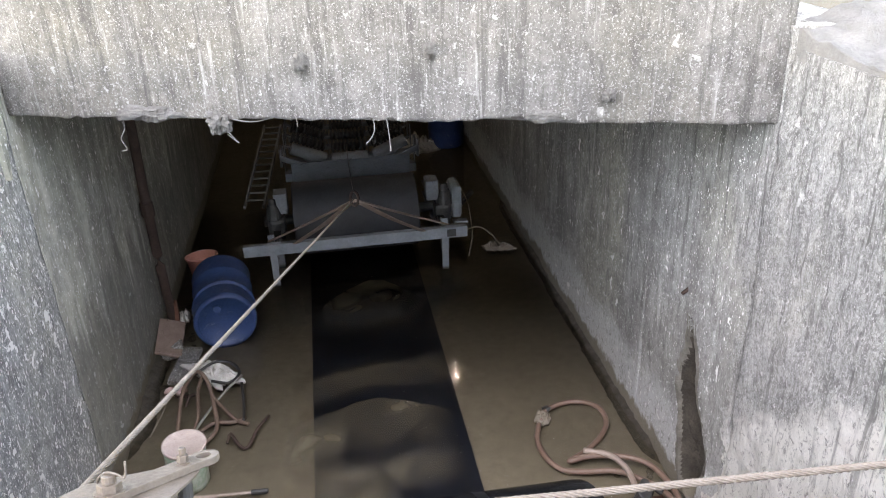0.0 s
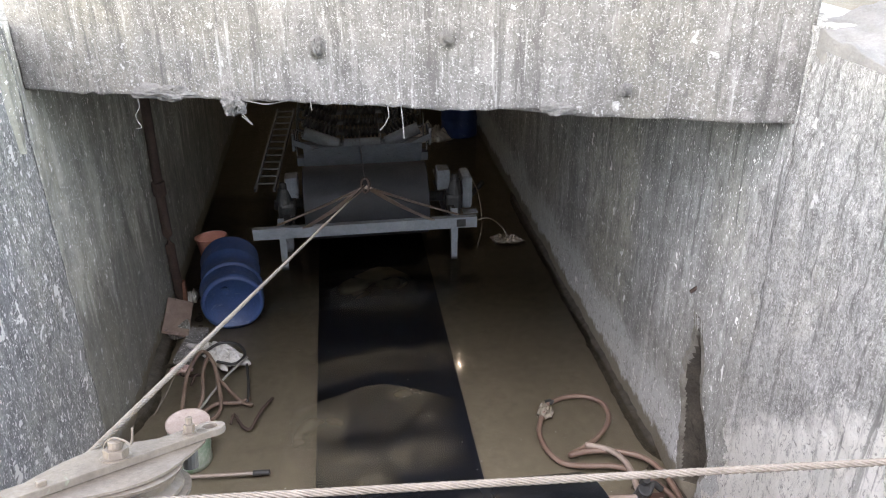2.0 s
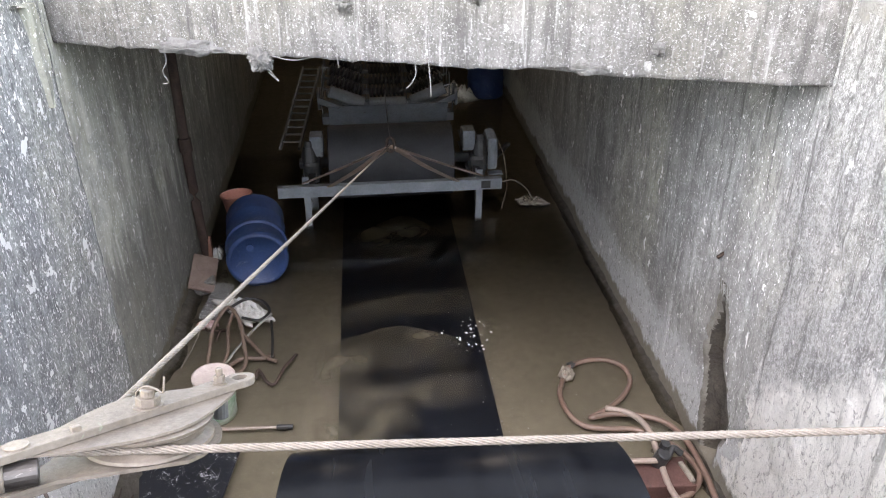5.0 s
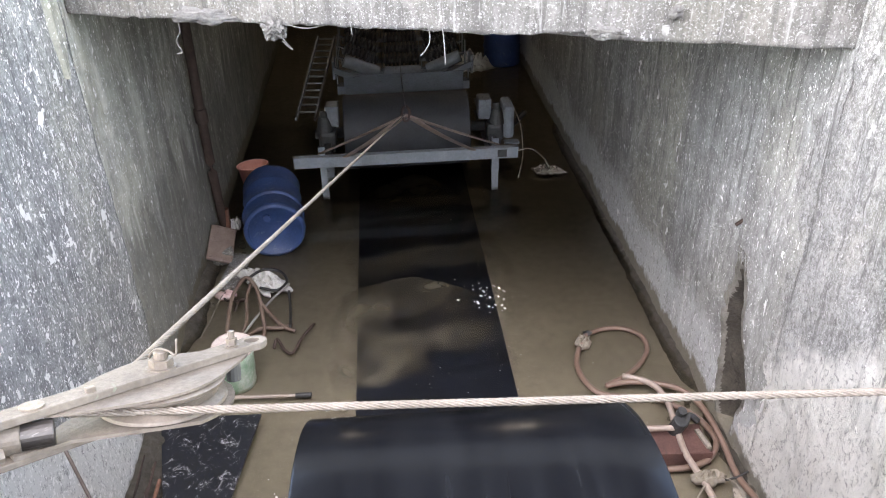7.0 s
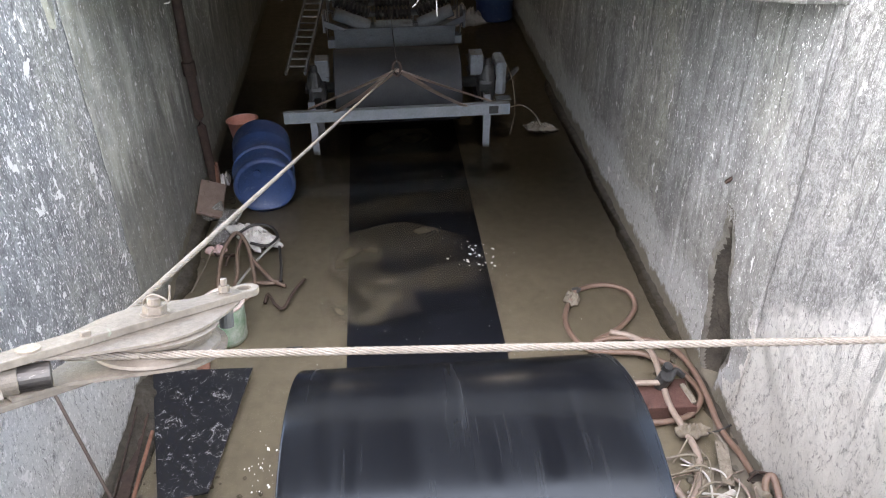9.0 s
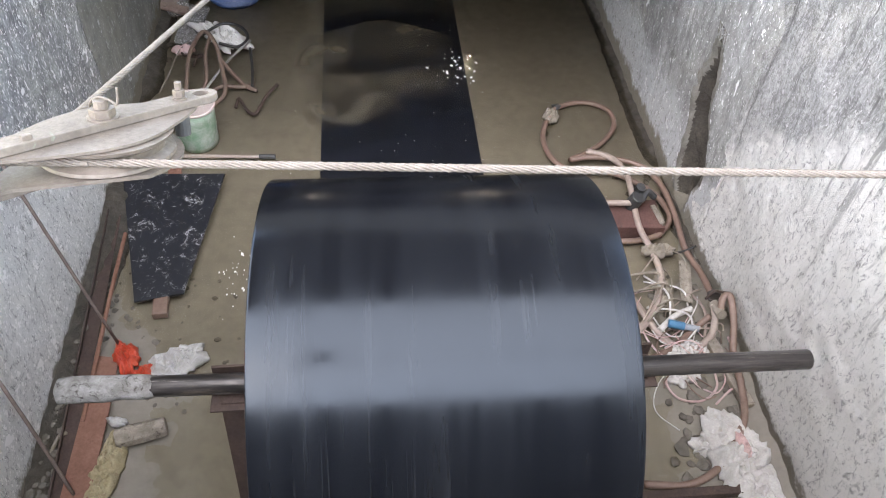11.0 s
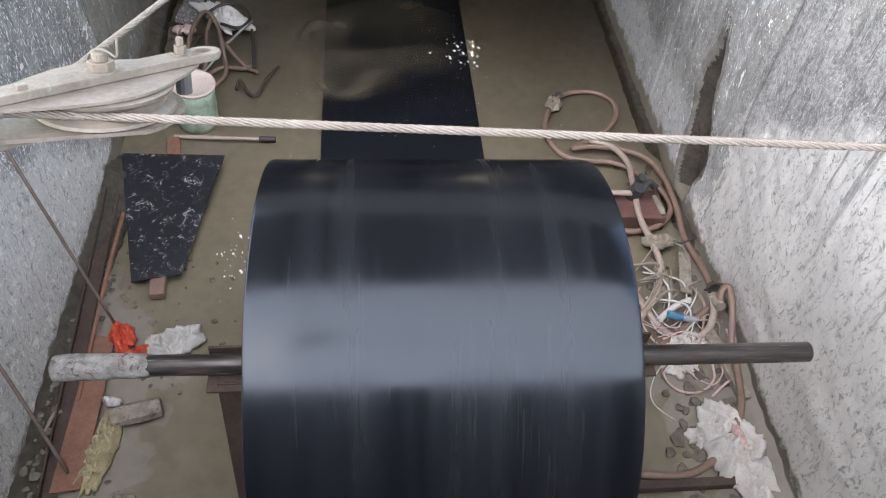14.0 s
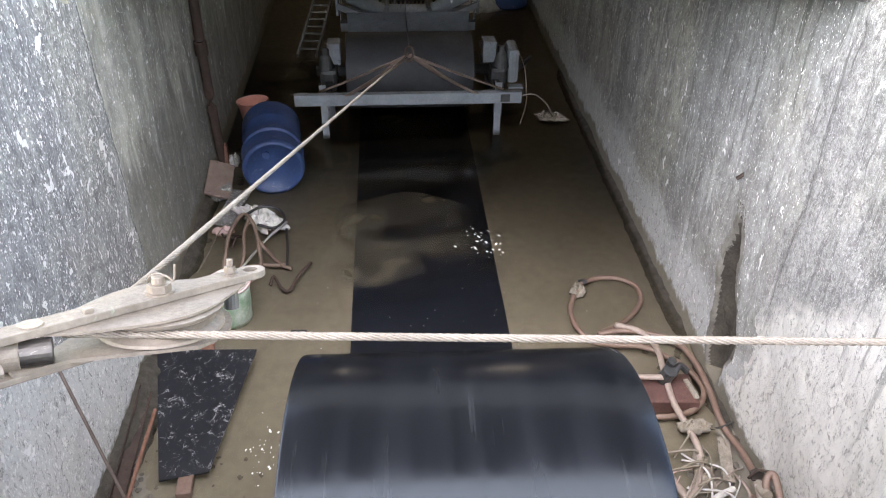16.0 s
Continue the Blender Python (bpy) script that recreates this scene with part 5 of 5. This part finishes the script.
part("nut", cyl(bmesh.new(), 0.042, 0.04, pose(0, 0.05, 0.02, 70, 0, 0), 6), SHAFT, _t)
part("lever", tube([(-0.07, 0.02, 0.04), (0.0, 0.06, 0.05), (0.07, 0.05, 0.05)], 0.009, 6), BROWN_STEEL, _t)
lay("tape_knot", rag(0.13, 0.15, 0.06, 41, 20, 10), TAN, pose(1.22, 5.0, 0.03), "knotted pale tape on a hose end", "tape", "tape knots")
lay("tape_knot", rag(0.20, 0.11, 0.05, 42, 28, 10), TAN, pose(1.66, 3.48, 0.11), "bundle of pale tape tied round the hoses", "tape", "tape knots")
lay("green_cap", rock(0.045, 4, 0.5), STEEL_DARK, pose(1.28, 5.10, 0.04), "dark plastic cap by a hose end", "cap")
RUST_DARK = simple("dark_red_painted_steel", (0.075, 0.034, 0.029), (0.12, 0.056, 0.047), 0.75, 0.1, 8, 0.5, 0.004, (0.05, 0.03, 0.025), 0.58)
_t = thing("drain_pump", pose(1.58, 3.83, 0.05, 0, 0, -4), "rusty red steel box with a dark valve on it", "pump")
part("box", bx(0.36, 0.26, 0.09, 0, 0, 0.02, 0.008), RUST_DARK, _t)
part("lip", bx(0.38, 0.02, 0.11, 0, -0.14, 0.02, 0.004), RUST_DARK, _t)
part("valve", cyl(bmesh.new(), 0.05, 0.14, pose(0.0, 0.05, 0.13, 15, 10, 0), 14, bevel=0.01), STEEL_DARK, _t, "greasy dark valve body")
part("valve_cap", cyl(bmesh.new(), 0.033, 0.05, pose(0.02, 0.08, 0.22, 15, 10, 0), 8), STEEL_DARK, _t)
part("nipple", cyl(bmesh.new(), 0.02, 0.22, pose(-0.14, 0.03, 0.13, 0, 90, 0), 10), HOSE_PALE, _t)
part("elbow", tube([(0.03, 0.02, 0.16), (0.08, 0.08, 0.19), (0.14, 0.07, 0.15)], 0.024, 8), STEEL_DARK, _t)
lay("white_slab", bx(0.035, 0.18, 0.02, bevel=0.006), TIMBER, pose(1.74, 3.80, 0.12, 0, 0, 8), "dirty white strip on the red box", "strip", smooth=False)
for k in range(20):
    r = random.Random(60 + k)
    x, y, a = r.uniform(1.46, 1.80), r.uniform(2.75, 3.45), r.uniform(0, 3.1)
    c, s2 = math.cos(a) * 0.14, math.sin(a) * 0.22
    hose("pale_strip", [(x - c, y - s2, 0.05), (x - c * 0.3 + 0.05, y, 0.11 + 0.03 * r.random()), (x + c, y + s2, 0.05)], r.uniform(0.004, 0.009), (TAN, SACK, HOSE_PALE, TAN)[k % 4], "thin pale strip of torn packing tape", "strip", "torn strips", 6)
lay("grey_flake", bx(0.08, 0.34, 0.012, bevel=0.004), TIMBER, pose(1.77, 3.22, 0.10, 0, 10, -14), "grey-white slat of board amid the strips", "board", smooth=False)
lay("tan_flake", rag(0.12, 0.3, 0.05, 47, 20, 9), TAN, pose(1.62, 3.16, 0.06), "crumpled tan sacking amid hoses", "sacking")
lay("white_pipe", tube([(1.50, 2.86, 0.09), (1.62, 2.95, 0.10), (1.74, 3.0, 0.10)], 0.02, 10), SACK, Matrix(), "short white plastic tube", "tube")
_t = thing("hose_connector", pose(1.60, 2.87, 0.12, 0, 90, -18), "bright blue and grey hose connector", "connector")
part("connector_body", cyl(bmesh.new(), 0.026, 0.10, Matrix(), 12, bevel=0.005), BLUE_BITS, _t)
part("connector_tail", cyl(bmesh.new(), 0.02, 0.09, pose(0, 0, 0.09), 12), STEEL_GREY, _t)
lay("pink_sacking", rag(0.26, 0.18, 0.06, 51, 34, 9), SACK, pose(1.66, 2.72, 0.05), "crumpled dirty white sacking under the hoses", "sacking", "sackings")
lay("pink_sacking", rag(0.22, 0.20, 0.08, 52, 24, 9), SACK, pose(1.56, 2.60, 0.05), "crumpled dirty white sacking under the hoses", "sacking", "sackings")
hose("pink_wire", [(1.50, 2.62, 0.05), (1.45, 2.5, 0.05), (1.50, 2.40, 0.05), (1.63, 2.38, 0.05), (1.74, 2.46, 0.06), (1.75, 2.6, 0.08)], 0.007, PINK, "thin pink wire curled on the mud", "wire", "pink wires")
hose("pink_wire", [(1.40, 2.95, 0.05), (1.42, 2.78, 0.07), (1.5, 2.66, 0.07), (1.62, 2.62, 0.10), (1.72, 2.70, 0.10)], 0.006, PINK, "thin pink wire curled on the mud", "wire", "pink wires")
hose("pink_wire", [(1.88, 2.75, 0.14), (1.90, 2.6, 0.10), (1.88, 2.46, 0.08), (1.80, 2.42, 0.08), (1.70, 2.35, 0.05)], 0.007, PINK, "thin pink wire by the wall", "wire", "pink wires")
for k in range(16):
    r = random.Random(300 + k)
    x, y = r.uniform(1.48, 1.78), r.uniform(2.35, 3.0)
    a0, rad = r.uniform(0, 6.28), r.uniform(0.06, 0.17)
    arc = [(x + rad * math.cos(a0 + q * 0.75) * (1 + 0.25 * r.random()), y + rad * math.sin(a0 + q * 0.75) * (1 + 0.3 * r.random()), 0.055 + 0.07 * r.random()) for q in range(r.randrange(4, 8))]
    hose("pink_wire", arc, r.uniform(0.003, 0.005), (PINK, SACK, HOSE, PINK)[k % 4], "thin pale pink wire curled on the mud", "wire", "pink wires", 5)
lay("cement_sack", rag(0.30, 0.56, 0.14, 71, 44, 4.5), SACK, pose(1.72, 1.98, 0.06, 0, 0, 12), "crumpled dirty white woven sack with a pink print", "sack")
lay("sack_print", rag(0.06, 0.16, 0.035, 73, 14, 8), PINK, pose(1.73, 2.07, 0.135, 0, 0, 12), "faded pink patch of sacking on the sack", "sacking")
lay("paper_scrap", rag(0.16, 0.16, 0.06, 72, 18, 9), SACK, pose(1.57, 2.10, 0.04), "torn pale paper beside the sack", "paper")
lay("timber_piece", bx(0.07, 0.5, 0.05, bevel=0.008), TIMBER, pose(1.83, 2.55, 0.08, 0, 0, 10), "weathered timber batten by the wall", "timber", smooth=False)
lay("steel_rail", bx(0.85, 0.05, 0.06, bevel=0.006), BROWN_STEEL, pose(1.26, 1.83, 0.06), "dark rusty steel bar on the mud", "bar", smooth=False)
hose("wire_end", [(1.62, 3.46, 0.10), (1.80, 3.46, 0.11), (1.91, 3.48, 0.14)], 0.007, RUBBER, "stiff dark wire poking at the wall", "wire")

# ---- far litter ----
lay("wet_bag", rag(0.34, 0.22, 0.05, 81, 20, 8), TAN, pose(1.58, 8.15, 0.02, 0, 0, -10), "wet white plastic bag in the water", "bag")
hose("thin_cable", [(1.12, 7.76, 0.47), (1.30, 7.86, 0.44), (1.48, 8.0, 0.25), (1.58, 8.12, 0.05)], 0.008, TAN, "thin pale cable sagging from the bar into the water", "cable")
hose("thin_cable", [(1.26, 8.9, 0.55), (1.34, 8.75, 0.35), (1.32, 8.4, 0.12), (1.20, 8.0, 0.03)], 0.007, TAN, "thin pale cable hanging by the conveyor", "cable")
lay("pry_bar", tube([(1.02, 8.62, 0.20), (1.25, 8.85, 0.30), (1.45, 9.1, 0.36)], 0.035, 8, 4), STEEL_DARK, Matrix(), "greasy steel bar sticking out beside the conveyor", "bar")
barrel(pose(1.62, 12.1, 0.46), "blue plastic barrel standing in the tunnel", 0.02)
lay("filled_sack", rag(0.6, 0.5, 0.22, 91, 22, 3), SACK, pose(1.16, 12.0, 0.0), "pale filled sack standing in the tunnel", "sack")


def build_ladder():
    t = thing("steel_ladder", pose(-1.32, 9.95, 0.10, -78, 0, -6), "grey steel ladder lying aslant beside the conveyor", "ladder")
    for s in (-1, 1):
        part("stile", bx(0.03, 0.05, 2.2, 0.125 * s, 0, 1.05, 0.004), STEEL_GREY, t)
    for k in range(12):
        part("rung", cyl(bmesh.new(), 0.014, 0.26, pose(0, 0, 0.12 + 0.18 * k, 0, 90, 0), 10), STEEL_GREY, t)


build_ladder()


# ---- loose stones and silt along both walls ----
def scatter():
    rnd = random.Random(7)
    zones = [(-1.99, -1.84, 1.5, 4.3, 230, 0.010, 0.034), (-1.88, -1.6, 1.6, 3.6, 50, 0.010, 0.03), (-1.75, -1.0, 2.4, 3.5, 40, 0.010, 0.03), (1.35, 1.88, 1.5, 2.7, 90, 0.015, 0.06), (1.5, 1.9, 2.7, 4.4, 30, 0.015, 0.045), (-1.98, -1.7, 5.8, 7.6, 20, 0.02, 0.06)]
    shapes = []
    for k in range(8):
        bm = rock(1.0, k, 0.38)
        me = bpy.data.meshes.new("stone")
        bm.normal_update()
        bm.to_mesh(me)
        bm.free()
        me.materials.append(STONE)
        shapes.append(me)
    west = thing("rubble", Matrix(), "dark muddy broken stones heaped along the west wall", "rubble", "rubble heaps")
    east = thing("rubble", Matrix(), "muddy stones and clods under the hoses", "rubble", "rubble heaps")
    for x0, x1, y0, y1, n, r0, r1 in zones:
        heap = west if x0 < 0 else east
        for _ in range(n):
            x, y, r = rnd.uniform(x0, x1), rnd.uniform(y0, y1), rnd.uniform(r0, r1) * rnd.uniform(0.6, 1.0)
            o = new("stone", shapes[rnd.randrange(8)])
            o.parent = heap
            o.matrix_basis = pose(x, y, ground_height(x, y) + r * 0.12 + (0.11 * max(0.0, 1 - (x - XL) / 0.17) if x < 0 and y < 4.4 else 0.0), rnd.uniform(-20, 20), rnd.uniform(-20, 20), rnd.uniform(0, 360)) @ Matrix.Diagonal((r, r, r, 1))


scatter()


# ---- silt clouds drifting in the water over the belt ----
CLOUDS = []


def silt_cloud(k, x, y, wide, crest, tail, soft, cover, turn=0.0):
    """A bank of silt across the belt with a domed, ragged crest and a thinning tail."""
    bm = bmesh.new()
    n = 48
    rows = []
    for i in range(n + 1):
        u = (i / n - 0.5) * wide
        c = crest * (1 - abs(2 * u / wide) ** 1.5) + 0.05 * noise.noise(Vector((u * 3.1, k * 5.3, 0))) + 0.02 * noise.noise(Vector((u * 11, k * 2.3, 4))) + 0.006 * noise.noise(Vector((u * 50, k, 9)))
        rows.append([bm.verts.new((u, -tail + (c + tail) * j / 4, 0)) for j in range(5)])
    for a, b in zip(rows, rows[1:]):
        for j in range(4):
            bm.faces.new((a[j], b[j], b[j + 1], a[j + 1]))
    z = 0.0125 + 0.0012 * k
    o = tagged(part("silt_cloud", bm, silt_material("silt_%d" % k, k, soft, cover), m=pose(x, y, z, 0, 0, turn)), "bank of brown silt drifting in the water over the belt", "silt", "silt clouds")
    CLOUDS.append((o, x, y, z, turn))


silt_cloud(0, 0.03, 7.19, 1.04, 0.50, 1.0, False, 1.6)
silt_cloud(1, -0.06, 6.1, 1.5, 0.20, 0.75, True, 0.6, 8)
silt_cloud(2, -0.08, 5.30, 1.25, 0.26, 0.7, False, 0.7, -4)
silt_cloud(3, -0.12, 4.85, 1.3, 0.2, 0.7, True, 0.55, 5)
silt_cloud(4, -0.40, 4.45, 0.8, 0.22, 0.6, True, 0.9, 14)
silt_cloud(5, -0.56, 5.25, 0.5, 0.40, 1.0, True, 0.9, -6)


def foam():
    """Tiny pale specks afloat on the water."""
    rnd = random.Random(12)
    bm = bmesh.new()
    for _ in range(170):
        x, y, r = rnd.uniform(-1.1, 1.5), rnd.uniform(4.0, 8.0), rnd.uniform(0.002, 0.006)
        if rnd.random() < 0.5:
            x = rnd.gauss(0.3, 0.3)
        a = rnd.uniform(0, 6)
        k = [bm.verts.new((x + r * rnd.uniform(0.6, 1.3) * math.cos(a + i * 1.05), y + r * rnd.uniform(0.6, 1.6) * math.sin(a + i * 1.05), 0.0235)) for i in range(6)]
        top = bm.verts.new((x, y, 0.0255))
        for i in range(6):
            bm.faces.new((k[i], k[(i + 1) % 6], top))
    tagged(part("foam_specks", bm, SACK), "tiny pale specks of foam floating on muddy water", "foam", kind="stuff")


foam()


def glint_patch():
    """A loose patch of white flecks, painted glints, that drifts up beside the belt."""
    rnd = random.Random(33)
    bm = bmesh.new()
    for k in range(46):
        x, y = rnd.gauss(0, 0.10), rnd.gauss(0, 0.16)
        r = rnd.choice((0.003, 0.004, 0.005, 0.007, 0.011))
        a = rnd.uniform(0, 6)
        rim = [bm.verts.new((x + y * 0.25 + r * rnd.uniform(0.6, 1.3) * math.cos(a + i * 0.9), y + r * rnd.uniform(0.8, 2.0) * math.sin(a + i * 0.9), 0)) for i in range(7)]
        top = bm.verts.new((x + y * 0.25, y, 0.004))
        for i in range(7):
            bm.faces.new((rim[i], rim[(i + 1) % 7], top))
    return tagged(part("glint_patch", bm, GLINT_WHITE, m=pose(0.42, 3.7, 0.0245)), "loose patch of white flecks standing in for glints on the water", "foam", kind="stuff")


def still_glints():
    """White flecks painted as glints on the wet mud beside the coil."""
    rnd = random.Random(61)
    bm = bmesh.new()
    for k in range(34):
        x, y = -1.13 + rnd.gauss(0, 0.055), 3.5 + rnd.gauss(0, 0.22)
        a, r = rnd.uniform(0, 6), rnd.choice((0.003, 0.004, 0.006, 0.009))
        z = max(0.0245, ground_height(x, y) + 0.004)
        rim = [bm.verts.new((x + r * rnd.uniform(0.4, 1.2) * math.cos(a + i * 0.9), y + r * rnd.uniform(0.8, 2.0) * math.sin(a + i * 0.9), z)) for i in range(7)]
        top = bm.verts.new((x, y, z + 0.003))
        for i in range(7):
            bm.faces.new((rim[i], rim[(i + 1) % 7], top))
    tagged(part("glint_flecks", bm, GLINT_WHITE), "white flecks standing in for glints on the wet mud", "foam", kind="stuff")


# White colour that stands in for light glinting on ripples.
GLINT_WHITE = simple("white_glint_flecks", (0.78, 0.78, 0.77), (0.86, 0.86, 0.85), 0.4, 0, 20, 0.2, 0.002)
drifting_glints = glint_patch()
still_glints()


def motions():
    """The coil turns once the belt is drawn in, and the silt is carried along with it."""
    walk(coil_roll, [(t, pose(0, 0, 0, max(0.0, t - 5.0) * 38, 0, 0)) for t in (0, 2.5, 5, 7, 9, 11, 13, 15, 16)])
    for k, (cloud, x, y, z, turn) in enumerate(CLOUDS):
        sway = 0.06 if k % 2 else -0.05
        walk(cloud, [(t, pose(x + sway * s, y + d, z, 0, 0, turn + 60 * sway * s)) for t, s, d in ((0, 0, 0), (3, 0, 0.03), (5.5, 0.5, 0.35), (7.5, 1, 0.62), (10, 0.4, 0.82), (12.3, -0.6, 0.92), (16, 0.5, 1.05))])
    # the loaded block and rope lift a little on the far hook as the pull changes
    lift = ((0, 0), (1, 0.002), (1.5, 0.006), (2.5, 0.011), (3, 0.018), (4, 0.014), (5.5, 0.006), (6, 0.009), (7, 0.009), (7.5, 0.005), (8, 0.006), (9, 0.004), (10, 0.002), (12.5, 0.011), (13.5, 0.017), (14, 0.015), (14.5, 0.015), (15, 0.044), (15.5, 0.029), (16, 0.009))
    for ob in (block_thing, rope_thing):
        rest = ob.matrix_basis.copy()
        walk(ob, [(t, Matrix.Translation(HOOK) @ Matrix.Rotation(-dz / (HOOK.y - 1.0), 4, "X") @ Matrix.Translation(-HOOK) @ rest) for t, dz in lift])
    # the painted glints slide in beside the belt as the water stirs
    walk(drifting_glints, [(t, pose(x, y, 0.0245, 0, 0, a)) for t, x, y, a in ((0, 0.42, 3.7, 0), (3.2, 0.42, 3.75, 0), (4.2, 0.46, 4.7, 10), (5.3, 0.52, 5.75, 25), (9, 0.50, 5.72, 40), (12, 0.52, 5.70, 30), (16, 0.50, 5.74, 45))])


motions()
